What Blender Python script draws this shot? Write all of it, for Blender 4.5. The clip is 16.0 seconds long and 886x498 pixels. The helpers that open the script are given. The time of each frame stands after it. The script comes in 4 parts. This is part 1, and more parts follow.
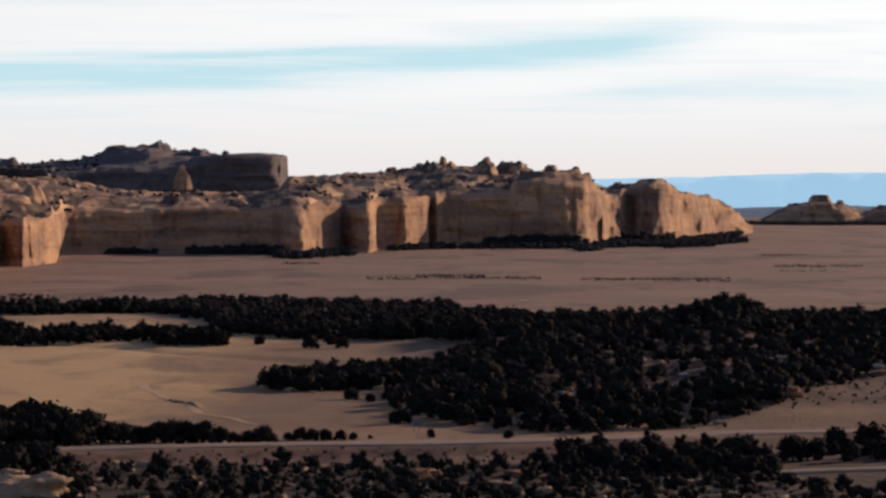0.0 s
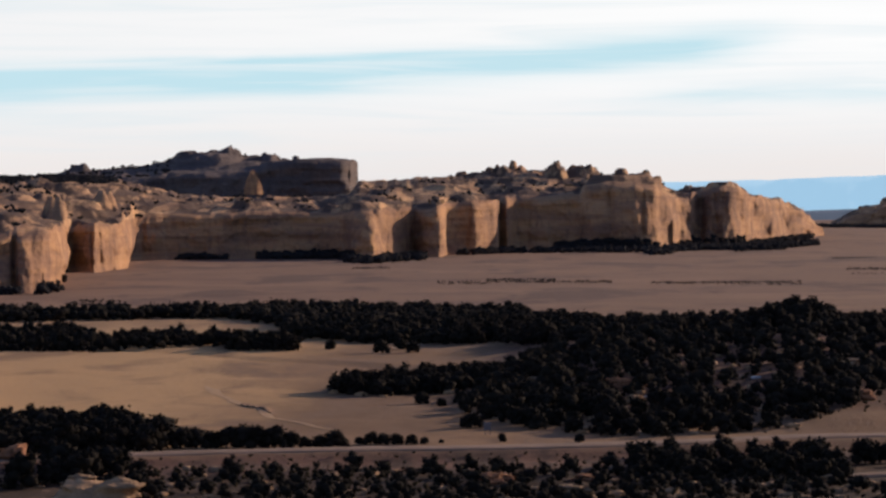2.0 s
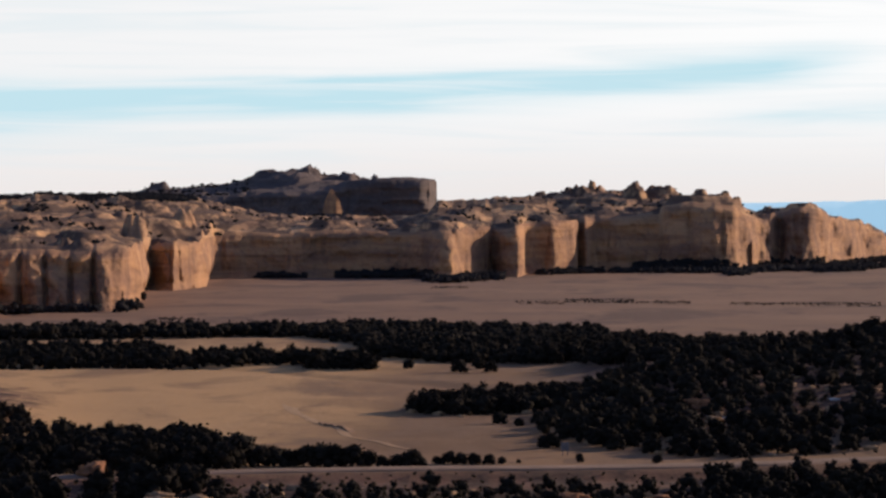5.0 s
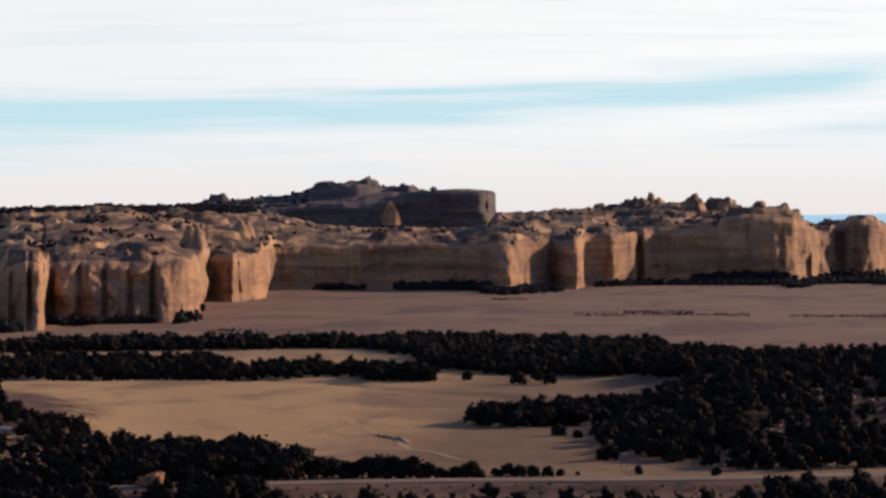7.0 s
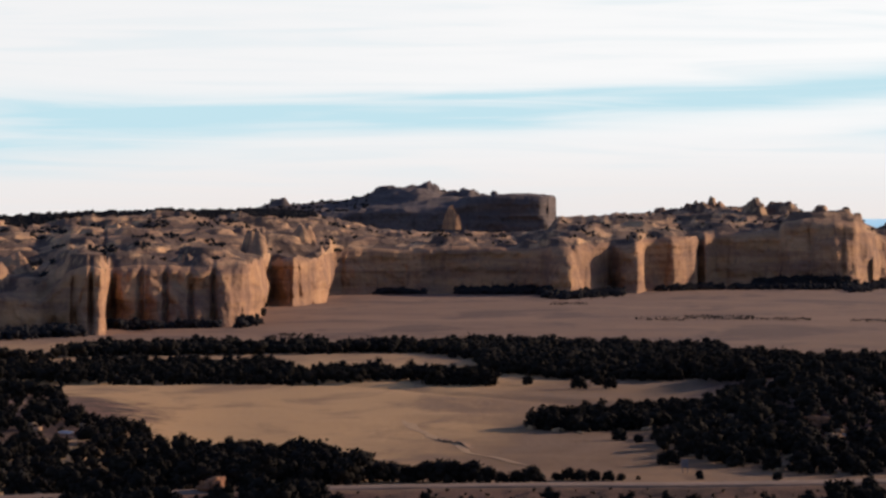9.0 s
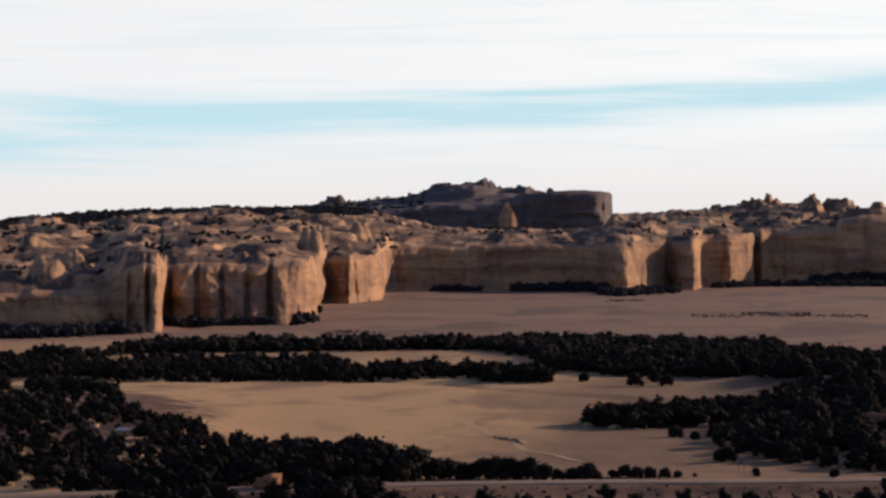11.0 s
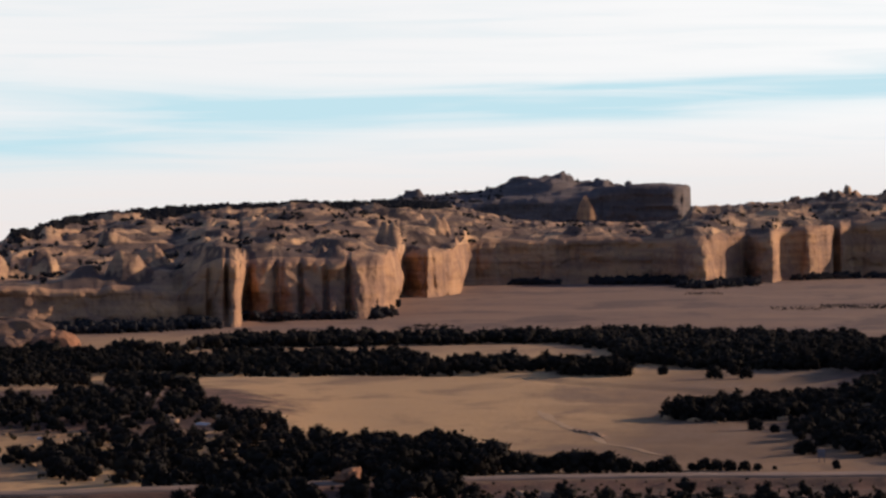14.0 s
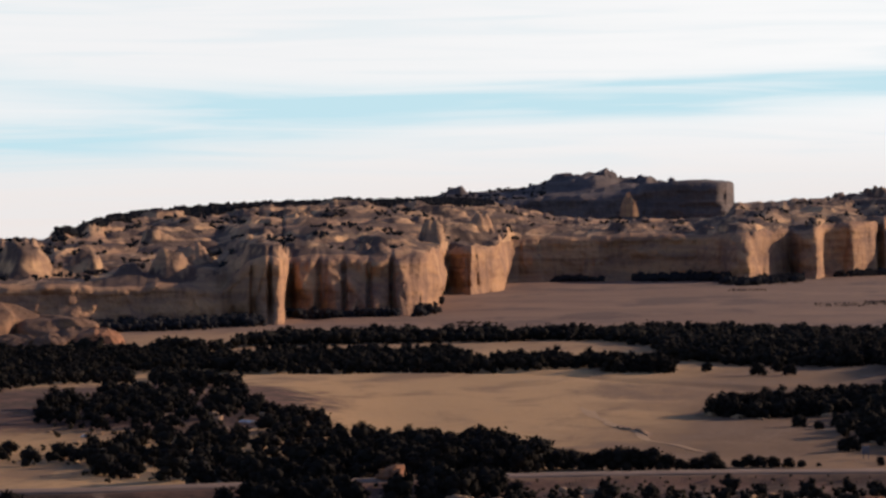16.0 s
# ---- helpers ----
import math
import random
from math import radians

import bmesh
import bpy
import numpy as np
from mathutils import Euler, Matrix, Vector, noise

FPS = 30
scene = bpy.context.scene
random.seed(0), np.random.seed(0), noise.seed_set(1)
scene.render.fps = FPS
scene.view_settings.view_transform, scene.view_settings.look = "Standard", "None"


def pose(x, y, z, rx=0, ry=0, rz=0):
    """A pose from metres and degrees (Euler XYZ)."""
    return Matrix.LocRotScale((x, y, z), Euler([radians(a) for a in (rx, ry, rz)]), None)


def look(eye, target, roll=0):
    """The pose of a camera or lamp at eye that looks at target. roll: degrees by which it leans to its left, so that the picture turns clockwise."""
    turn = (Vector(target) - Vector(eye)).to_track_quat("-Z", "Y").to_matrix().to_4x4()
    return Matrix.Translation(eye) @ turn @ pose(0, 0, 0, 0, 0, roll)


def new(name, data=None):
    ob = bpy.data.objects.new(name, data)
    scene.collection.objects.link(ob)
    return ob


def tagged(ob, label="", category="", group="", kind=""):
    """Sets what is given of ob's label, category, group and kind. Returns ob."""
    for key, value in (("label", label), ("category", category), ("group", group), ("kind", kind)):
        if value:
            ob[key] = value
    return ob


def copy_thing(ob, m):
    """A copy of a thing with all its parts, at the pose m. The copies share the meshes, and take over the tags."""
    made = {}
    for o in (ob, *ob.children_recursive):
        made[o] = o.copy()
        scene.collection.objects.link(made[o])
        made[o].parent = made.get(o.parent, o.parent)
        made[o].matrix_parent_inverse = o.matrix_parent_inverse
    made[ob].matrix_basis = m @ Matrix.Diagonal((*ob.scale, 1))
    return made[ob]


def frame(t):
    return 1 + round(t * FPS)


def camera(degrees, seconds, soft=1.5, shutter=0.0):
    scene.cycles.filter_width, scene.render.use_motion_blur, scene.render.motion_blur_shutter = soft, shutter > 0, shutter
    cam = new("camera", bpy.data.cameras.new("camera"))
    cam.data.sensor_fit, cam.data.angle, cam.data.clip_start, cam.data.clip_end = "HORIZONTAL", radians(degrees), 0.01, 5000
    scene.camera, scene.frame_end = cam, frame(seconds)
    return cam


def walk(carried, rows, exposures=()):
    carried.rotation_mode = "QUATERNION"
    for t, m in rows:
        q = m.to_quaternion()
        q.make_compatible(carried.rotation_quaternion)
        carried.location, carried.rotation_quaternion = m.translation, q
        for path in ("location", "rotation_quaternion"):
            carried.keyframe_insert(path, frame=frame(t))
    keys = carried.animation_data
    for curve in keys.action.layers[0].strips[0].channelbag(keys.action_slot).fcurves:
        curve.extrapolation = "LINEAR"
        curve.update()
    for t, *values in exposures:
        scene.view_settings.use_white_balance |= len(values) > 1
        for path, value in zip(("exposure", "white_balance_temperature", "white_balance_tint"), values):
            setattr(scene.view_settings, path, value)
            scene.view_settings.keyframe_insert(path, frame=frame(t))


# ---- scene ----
# ---- camera: it stands on a lookout and turns slowly to the left ----
EYE = 30.0
cam = camera(16.0, 16.0, soft=2.7)
TURNS = [  # seconds, yaw, pitch, roll
    (0.0, 0.000, -0.986, 0.000), (0.5, 0.285, -0.964, 0.057), (1.0, 0.608, -0.939, 0.070),
    (1.5, 0.914, -0.934, 0.158), (2.0, 1.274, -0.907, 0.262), (2.5, 1.491, -0.867, 0.227),
    (3.0, 1.708, -0.819, 0.188), (3.5, 1.900, -0.770, 0.138), (4.0, 2.155, -0.698, 0.078),
    (6.5, 3.512, -0.371, -0.063), (7.0, 3.774, -0.333, -0.064), (7.5, 4.043, -0.297, -0.076),
    (8.0, 4.317, -0.269, -0.070), (8.5, 4.578, -0.261, -0.052), (9.0, 4.873, -0.254, -0.032),
    (11.5, 6.142, -0.326, 0.091), (12.0, 6.402, -0.343, 0.169), (12.5, 6.639, -0.360, 0.222),
    (13.0, 6.864, -0.386, 0.257), (13.5, 7.077, -0.402, 0.311), (14.0, 7.312, -0.417, 0.305),
    (14.5, 7.503, -0.431, 0.333), (15.0, 7.711, -0.439, 0.392), (15.5, 7.897, -0.454, 0.403),
    (16.0, 8.095, -0.465, 0.427),
]
walk(cam, [(t, pose(0, 0, EYE, 90 + pitch, roll, yaw)) for t, yaw, pitch, roll in TURNS])

# ---- world, sun ----
SUN_BEARING, SUN_HEIGHT = 48.0, 15.0   # degrees clockwise from straight ahead, degrees above the plain


class Calc:
    """Node arithmetic: Calc(tree, socket) + 1 and so on make Math nodes."""
    def __init__(self, tree, value):
        self.tree, self.value = tree, value

    def op(self, kind, other=0.0, third=None):
        node = self.tree.nodes.new("ShaderNodeMath")
        node.operation = kind
        for slot, v in enumerate((self, other, third)):
            if isinstance(v, Calc):
                self.tree.links.new(v.value, node.inputs[slot])
            elif v is not None:
                node.inputs[slot].default_value = v
        return Calc(self.tree, node.outputs[0])

    def __add__(self, o): return self.op("ADD", o)
    def __sub__(self, o): return self.op("SUBTRACT", o)
    def __mul__(self, o): return self.op("MULTIPLY", o)
    def __truediv__(self, o): return self.op("DIVIDE", o)

    def ramp(self, lo, hi, a=0.0, b=1.0):
        node = self.tree.nodes.new("ShaderNodeMapRange")
        node.interpolation_type = "SMOOTHSTEP"
        self.tree.links.new(self.value, node.inputs[0])
        for slot, v in zip((1, 2, 3, 4), (lo, hi, a, b)):
            node.inputs[slot].default_value = v
        return Calc(self.tree, node.outputs[0])

    def bell(self, centre, width):
        d = (self - centre) / width
        return (d * d * -1.0).op("EXPONENT")


def mix(tree, fac, a, b, kind="MIX"):
    node = tree.nodes.new("ShaderNodeMix")
    node.data_type, node.blend_type = "RGBA", kind
    for slot, v in ((0, fac), (6, a), (7, b)):
        if isinstance(v, Calc):
            tree.links.new(v.value, node.inputs[slot])
        elif isinstance(v, bpy.types.NodeSocket):
            tree.links.new(v, node.inputs[slot])
        elif isinstance(v, (int, float)):
            node.inputs[slot].default_value = v
        else:
            node.inputs[slot].default_value = (*v, 1.0)
    return node.outputs[2]


def noise_tex(tree, vector, scale, detail=4.0, rough=0.55, stretch=(1, 1, 1), bend=0.0):
    mapping = tree.nodes.new("ShaderNodeMapping")
    mapping.inputs["Scale"].default_value = stretch
    tree.links.new(vector, mapping.inputs["Vector"])
    node = tree.nodes.new("ShaderNodeTexNoise")
    node.inputs["Scale"].default_value, node.inputs["Detail"].default_value = scale, detail
    node.inputs["Roughness"].default_value, node.inputs["Distortion"].default_value = rough, bend
    tree.links.new(mapping.outputs[0], node.inputs["Vector"])
    return Calc(tree, node.outputs[0])


def make_world():
    world = bpy.data.worlds.new("sky")
    world.use_nodes = True
    scene.world = world
    tree = world.node_tree
    tree.nodes.clear()
    sky = tree.nodes.new("ShaderNodeTexSky")
    sky.sky_type, sky.sun_disc = "NISHITA", False
    sky.sun_elevation, sky.sun_rotation = radians(SUN_HEIGHT), radians(SUN_BEARING)
    sky.altitude, sky.dust_density = 1800.0, 1.5
    blue = mix(tree, 1.0, sky.outputs[0], (0.100, 0.096, 0.120), "MULTIPLY")
    coord = tree.nodes.new("ShaderNodeTexCoord")
    split = tree.nodes.new("ShaderNodeSeparateXYZ")
    tree.links.new(coord.outputs["Generated"], split.inputs[0])
    x, y, z = (Calc(tree, o) for o in split.outputs)
    bearing = x.op("ARCTAN2", y) * 57.29578
    height = z.op("ARCSINE") * 57.29578
    flat = tree.nodes.new("ShaderNodeCombineXYZ")
    tree.links.new(bearing.value, flat.inputs[0])
    tree.links.new(height.value, flat.inputs[1])
    veil = noise_tex(tree, flat.outputs[0], 0.35, 5, 0.55, (0.28, 2.6, 1), 0.6)
    wisps = noise_tex(tree, flat.outputs[0], 0.8, 4, 0.55, (0.16, 3.4, 1), 1.2)
    wave = height + (veil - 0.5) * 0.35
    # one long clear streak between the sheets of cirrus, low over the mesa, with thinner ones beside it
    away = bearing + 7.0
    arc = away * away * 0.0055 + 2.15
    gap = wave.bell(arc, 0.30) * bearing.ramp(-15.0, -9.5, 0.35, 1.0) * bearing.ramp(5.6, 3.0)
    gap = gap + wave.bell(arc * 0.8 + 0.78, 0.07) * bearing.ramp(-9.0, -6.0) * bearing.ramp(0.5, -2.5) * 0.6
    gap = gap + wave.bell(bearing * 0.045 + 2.25, 0.46) * bearing.ramp(-30.0, -17.0) * bearing.ramp(-6.5, -12.0) * 0.8
    gap = gap + wave.bell(1.86, 0.17) * bearing.ramp(1.5, 4.0) * bearing.ramp(16.0, 8.0) * 0.42
    gap = gap + (veil - 0.52).ramp(0.0, 0.22) * height.ramp(3.0, 8.0) * 0.7
    gap = (gap * (wisps.ramp(0.25, 0.65) * 0.7 + 0.45) + wisps.ramp(0.48, 0.72) * height.ramp(0.6, 1.6) * 0.16).op("MINIMUM", 1.0)
    behind = bearing.op("ABSOLUTE").ramp(50.0, 110.0, 1.0, 0.15)
    cover = height.ramp(4.5, 15.0, 1.0, 0.0) * (gap * -1.0 + 1.0) * behind
    tone = height.ramp(0.0, 2.2)
    cloud = mix(tree, tone, (0.86, 0.80, 0.78), (0.90, 0.90, 0.91))
    cloud = mix(tree, bearing.ramp(-14.0, 9.0) * height.ramp(0.5, 3.0), cloud, (1.0, 1.0, 1.0))
    cloud = mix(tree, wisps.ramp(0.3, 0.75) * 0.35, cloud, (0.80, 0.84, 0.87))
    clear = mix(tree, height.ramp(4.0, 14.0).op("MAXIMUM", behind * -1.0 + 1.0), (0.55, 0.775, 0.86), blue)
    colour = mix(tree, cover, clear, cloud)
    colour = mix(tree, height.ramp(-0.3, -3.0), colour, (0.16, 0.12, 0.08))
    back = tree.nodes.new("ShaderNodeBackground")
    tree.links.new(colour, back.inputs[0])
    out = tree.nodes.new("ShaderNodeOutputWorld")
    tree.links.new(back.outputs[0], out.inputs[0])


make_world()
sun_data = bpy.data.lights.new("sun", "SUN")
sun_data.energy, sun_data.angle, sun_data.color = 5.0, radians(0.6), (1.0, 0.73, 0.53)
sun = new("sun", sun_data)
aim = Vector((math.sin(radians(SUN_BEARING)) * math.cos(radians(SUN_HEIGHT)),
              math.cos(radians(SUN_BEARING)) * math.cos(radians(SUN_HEIGHT)), math.sin(radians(SUN_HEIGHT))))
sun.matrix_world = look(aim * 300, (0, 0, 0))


# ---- materials ----
def material(name, rough=0.9):
    mat = bpy.data.materials.new(name)
    mat.use_nodes = True
    tree = mat.node_tree
    shader = tree.nodes["Principled BSDF"]
    shader.inputs["Roughness"].default_value = rough
    shader.inputs["Specular IOR Level"].default_value = 0.15
    place = tree.nodes.new("ShaderNodeNewGeometry").outputs["Position"]
    return mat, tree, shader, place


def finish(tree, shader, colour, height=None, strength=0.5, distance=0.3):
    if isinstance(colour, bpy.types.NodeSocket):
        tree.links.new(colour, shader.inputs["Base Color"])
    else:
        shader.inputs["Base Color"].default_value = (*colour, 1)
    if height is not None:
        bump = tree.nodes.new("ShaderNodeBump")
        bump.inputs["Strength"].default_value, bump.inputs["Distance"].default_value = strength, distance
        tree.links.new(height.value, bump.inputs["Height"])
        tree.links.new(bump.outputs[0], shader.inputs["Normal"])


def rock_material(name, pale, mid, dark, band=0.22, cover=0.0):
    """Bedded sandstone; cover is the share of grey scrub and soil on its level ground."""
    mat, tree, shader, place = material(name, 0.95)
    strata = noise_tex(tree, place, band, 4, 0.6, (0.06, 0.06, 1.0), 0.4)
    beds = noise_tex(tree, place, band * 3.2, 3, 0.6, (0.03, 0.03, 1.0), 0.3)
    patches = noise_tex(tree, place, 0.03, 5, 0.6)
    broad = noise_tex(tree, place, 0.055, 3, 0.6, (1.0, 0.6, 1.6), 0.5)
    grain = noise_tex(tree, place, 0.45, 6, 0.65)
    streak = noise_tex(tree, place, 0.35, 4, 0.6, (1, 1, 0.07))
    colour = mix(tree, strata.ramp(0.38, 0.62), mid, pale)
    colour = mix(tree, beds.ramp(0.55, 0.70) * 0.25, colour, dark)
    colour = mix(tree, patches.ramp(0.42, 0.62) * 0.6, colour, dark)
    colour = mix(tree, broad.ramp(0.52, 0.66) * 0.5, colour, tuple(c * k for c, k in zip(pale, (1.08, 1.14, 1.2))))
    colour = mix(tree, streak.ramp(0.50, 0.70) * 0.6, colour, dark)
    colour = mix(tree, grain.ramp(0.3, 0.75) * 0.3, colour, pale)
    if cover:
        normal = tree.nodes.new("ShaderNodeSeparateXYZ")
        tree.links.new(tree.nodes.new("ShaderNodeNewGeometry").outputs["Normal"], normal.inputs[0])
        level = Calc(tree, normal.outputs[2]).ramp(0.45, 0.80)
        clumps = noise_tex(tree, place, 0.075, 5, 0.62, (1.0, 0.18, 1.0))
        colour = mix(tree, level * clumps.ramp(0.44, 0.50) * cover, colour, (0.074, 0.050, 0.045))
    finish(tree, shader, colour, grain * 0.6 + streak * 0.5 + strata * 0.5 + beds * 0.25, 0.8, 1.2)
    return mat


ROCK = rock_material("sandstone", (0.46, 0.262, 0.136), (0.280, 0.156, 0.096), (0.120, 0.075, 0.067))
SLOPE = rock_material("sandstone_slope", (0.58, 0.358, 0.184), (0.36, 0.208, 0.122), (0.150, 0.094, 0.078), 0.3, 0.85)
# The butte's shaded face and bluish haze are put into these dark grey tones.
SHADED_BUTTE_ROCK = rock_material("shaded_butte_rock", (0.150, 0.116, 0.106), (0.092, 0.074, 0.073), (0.055, 0.047, 0.050), 0.15)
# Browner, darker sandstone: shade on the knolls' near sides put into the colour.
SHADED_KNOLL_ROCK = rock_material("shaded_knoll_sandstone", (0.30, 0.165, 0.092), (0.21, 0.118, 0.07), (0.12, 0.075, 0.052), 0.5, 0.4)
SLAB = rock_material("pale_slab", (0.44, 0.285, 0.165), (0.32, 0.205, 0.12), (0.15, 0.095, 0.06), 0.8)
RED = rock_material("orange_rock", (0.36, 0.170, 0.088), (0.25, 0.115, 0.062), (0.12, 0.062, 0.042), 0.8)


def ground_material():
    mat, tree, shader, place = material("dry_grass_ground", 1.0)
    wide = noise_tex(tree, place, 0.012, 5, 0.6)
    strips = noise_tex(tree, place, 0.06, 5, 0.65, (1.0, 0.35, 1), 0.6)
    brushy = noise_tex(tree, place, 0.018, 6, 0.65, (1.0, 0.45, 1), 0.5)
    fine = noise_tex(tree, place, 0.9, 5, 0.65, (1.0, 0.6, 1))
    stones = noise_tex(tree, place, 0.22, 6, 0.7)
    colour = mix(tree, wide.ramp(0.40, 0.60), (0.155, 0.088, 0.050), (0.250, 0.146, 0.078))
    colour = mix(tree, strips.ramp(0.46, 0.64) * 0.7, colour, (0.20, 0.122, 0.076))
    tufts = noise_tex(tree, place, 0.22, 5, 0.7, (1.0, 0.4, 1))
    colour = mix(tree, tufts.ramp(0.50, 0.68) * 0.5, colour, (0.17, 0.104, 0.066))
    colour = mix(tree, fine.ramp(0.45, 0.8) * 0.35, colour, (0.17, 0.112, 0.07))
    split = tree.nodes.new("ShaderNodeSeparateXYZ")
    tree.links.new(place, split.inputs[0])
    x, y, z = (Calc(tree, o) for o in split.outputs)
    far = y + (brushy - 0.5) * 400.0
    grass = (x + (wide - 0.5) * 60.0 + (strips - 0.5) * 30.0).ramp(-28.0, -56.0) * strips.ramp(0.66, 0.48, 0.30, 1.0)
    colour = mix(tree, grass * 0.85, colour, (0.52, 0.322, 0.150))
    plain = mix(tree, wide.ramp(0.45, 0.65) * 0.6, (0.205, 0.123, 0.085), (0.260, 0.158, 0.107))
    plain = mix(tree, brushy.ramp(0.52, 0.60) * 0.65, plain, (0.085, 0.055, 0.05))
    bands = noise_tex(tree, place, 0.035, 5, 0.6, (0.7, 0.9, 1), 0.3)
    plain = mix(tree, bands.ramp(0.54, 0.64) * 0.35, plain, (0.10, 0.063, 0.056))
    plain = mix(tree, strips.ramp(0.54, 0.68) * 0.25, plain, (0.115, 0.073, 0.063))
    colour = mix(tree, far.ramp(640.0, 960.0), colour, plain)
    # stony dark soil on the near side of the road and on the wooded rise; foreground shade is put into its dark tones
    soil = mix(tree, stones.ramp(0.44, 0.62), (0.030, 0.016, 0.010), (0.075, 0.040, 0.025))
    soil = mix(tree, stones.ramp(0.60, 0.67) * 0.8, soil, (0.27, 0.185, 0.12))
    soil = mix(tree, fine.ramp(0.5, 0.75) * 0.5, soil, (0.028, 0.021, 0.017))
    near = y - x * 0.22 + (stones - 0.5) * 14.0
    bank = mix(tree, tufts.ramp(0.40, 0.62), (0.145, 0.074, 0.050), (0.062, 0.035, 0.026))
    soil = mix(tree, near.ramp(344.0, 354.0) * y.ramp(330.0, 340.0), soil, bank)
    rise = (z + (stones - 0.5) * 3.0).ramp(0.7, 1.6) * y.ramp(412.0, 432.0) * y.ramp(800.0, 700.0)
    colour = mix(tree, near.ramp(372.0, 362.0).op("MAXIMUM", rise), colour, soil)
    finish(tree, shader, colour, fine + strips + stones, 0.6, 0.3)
    return mat


GROUND = ground_material()


def simple_material(name, a, b, scale, rough=0.95, relief=0.1):
    mat, tree, shader, place = material(name, rough)
    n = noise_tex(tree, place, scale, 5, 0.6)
    m = noise_tex(tree, place, scale * 7, 4, 0.6)
    colour = mix(tree, n.ramp(0.35, 0.65), a, b)
    colour = mix(tree, m.ramp(0.5, 0.8) * 0.4, colour, tuple(c * 0.6 for c in a))
    finish(tree, shader, colour, m + n, 0.5, relief)
    return mat


ROAD = simple_material("gravel_road", (0.25, 0.17, 0.125), (0.19, 0.13, 0.095), 0.25)
BANK = simple_material("road_bank_soil", (0.27, 0.165, 0.10), (0.19, 0.12, 0.075), 0.4)
BARK = simple_material("juniper_bark", (0.16, 0.11, 0.08), (0.10, 0.07, 0.05), 3.0)
SNOW = simple_material("old_snow", (0.68, 0.67, 0.66), (0.52, 0.51, 0.51), 1.0, 0.7)


def leaf_material(name, a, b):
    mat, tree, shader, place = material(name, 0.95)
    shader.inputs["Specular IOR Level"].default_value = 0.04
    info = tree.nodes.new("ShaderNodeObjectInfo")
    isle = tree.nodes.new("ShaderNodeNewGeometry").outputs["Random Per Island"]
    n = noise_tex(tree, place, 0.25, 3, 0.6)
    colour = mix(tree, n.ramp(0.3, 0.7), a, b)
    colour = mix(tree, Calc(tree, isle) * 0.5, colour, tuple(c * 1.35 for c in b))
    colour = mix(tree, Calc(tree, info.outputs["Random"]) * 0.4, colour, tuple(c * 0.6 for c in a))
    finish(tree, shader, colour)
    return mat


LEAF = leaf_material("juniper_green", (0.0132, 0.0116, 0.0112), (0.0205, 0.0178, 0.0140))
# Same foliage, paler and bluer: the haze of distance put into its colour.
HAZED_LEAF = leaf_material("hazed_distant_juniper", (0.022, 0.0225, 0.026), (0.036, 0.034, 0.034))
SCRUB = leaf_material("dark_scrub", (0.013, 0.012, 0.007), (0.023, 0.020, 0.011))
SAGE = leaf_material("sage_brush", (0.034, 0.026, 0.016), (0.055, 0.042, 0.026))


# ---- noise on arrays ----
def lattice(ix, iy, seed):
    h = (ix.astype(np.int64) * 374761393 + iy.astype(np.int64) * 668265263 + seed * 1442695041) & 0xFFFFFFFF
    h = ((h ^ (h >> 13)) * 1274126177) & 0xFFFFFFFF
    return ((h ^ (h >> 16)) & 0xFFFF) / 32767.5 - 1.0


def rough2(x, y, seed=0):
    """Smooth value noise, -1 to 1, for arrays."""
    x, y = np.broadcast_arrays(np.asarray(x, float), np.asarray(y, float))
    ix, iy = np.floor(x), np.floor(y)
    fx, fy = x - ix, y - iy
    fx, fy = fx * fx * (3 - 2 * fx), fy * fy * (3 - 2 * fy)
    a, b = lattice(ix, iy, seed), lattice(ix + 1, iy, seed)
    c, d = lattice(ix, iy + 1, seed), lattice(ix + 1, iy + 1, seed)
    return (a * (1 - fx) + b * fx) * (1 - fy) + (c * (1 - fx) + d * fx) * fy


def fractal(x, y, octaves=4, seed=0):
    total, size = 0.0, 1.0
    for k in range(octaves):
        total = total + rough2(np.asarray(x) * 2 ** k, np.asarray(y) * 2 ** k, seed + 17 * k) * size
        size *= 0.5
    return total / 1.6


def domes(x, y, seed=0):
    """Rounded knobs with sharp creases between them, 0 to 1."""
    return np.abs(rough2(x, y, seed)) * 1.25 + 0.35 * np.abs(rough2(np.asarray(x) * 2.3, np.asarray(y) * 2.3, seed + 5))


def soft(v, lo, hi):
    t = np.clip((np.asarray(v, float) - lo) / (hi - lo), 0, 1)
    return t * t * (3 - 2 * t)


def plan(bearing, reach):
    """Bearing in degrees and distance in metres from the lookout, to x and y."""
    return np.sin(np.radians(bearing)) * reach, np.cos(np.radians(bearing)) * reach


ROAD_LINE = [(-190, 325), (-130, 330), (-93, 336), (-75, 344), (-45, 359), (-20, 366), (0, 369), (21, 376), (36, 384), (55, 386), (80, 380), (120, 362)]
TRACK_LINE = [(120, 352), (80, 350), (58, 347), (46, 344), (36, 341)]


def bent_line(points, step):
    """A smooth line through the points."""
    p = np.array(points, float)
    p = np.vstack([2 * p[0] - p[1], p, 2 * p[-1] - p[-2]])
    out = []
    for k in range(1, len(p) - 2):
        n = max(2, int(np.linalg.norm(p[k + 1] - p[k]) / step))
        for t in np.arange(n) / n:
            a, b, c, d = p[k - 1:k + 3]
            out.append(0.5 * (2 * b + (c - a) * t + (2 * a - 5 * b + 4 * c - d) * t * t + (3 * b - a - 3 * c + d) * t ** 3))
    out.append(p[-2])
    return np.array(out)


ROAD_PATH = bent_line(ROAD_LINE, 2.0)


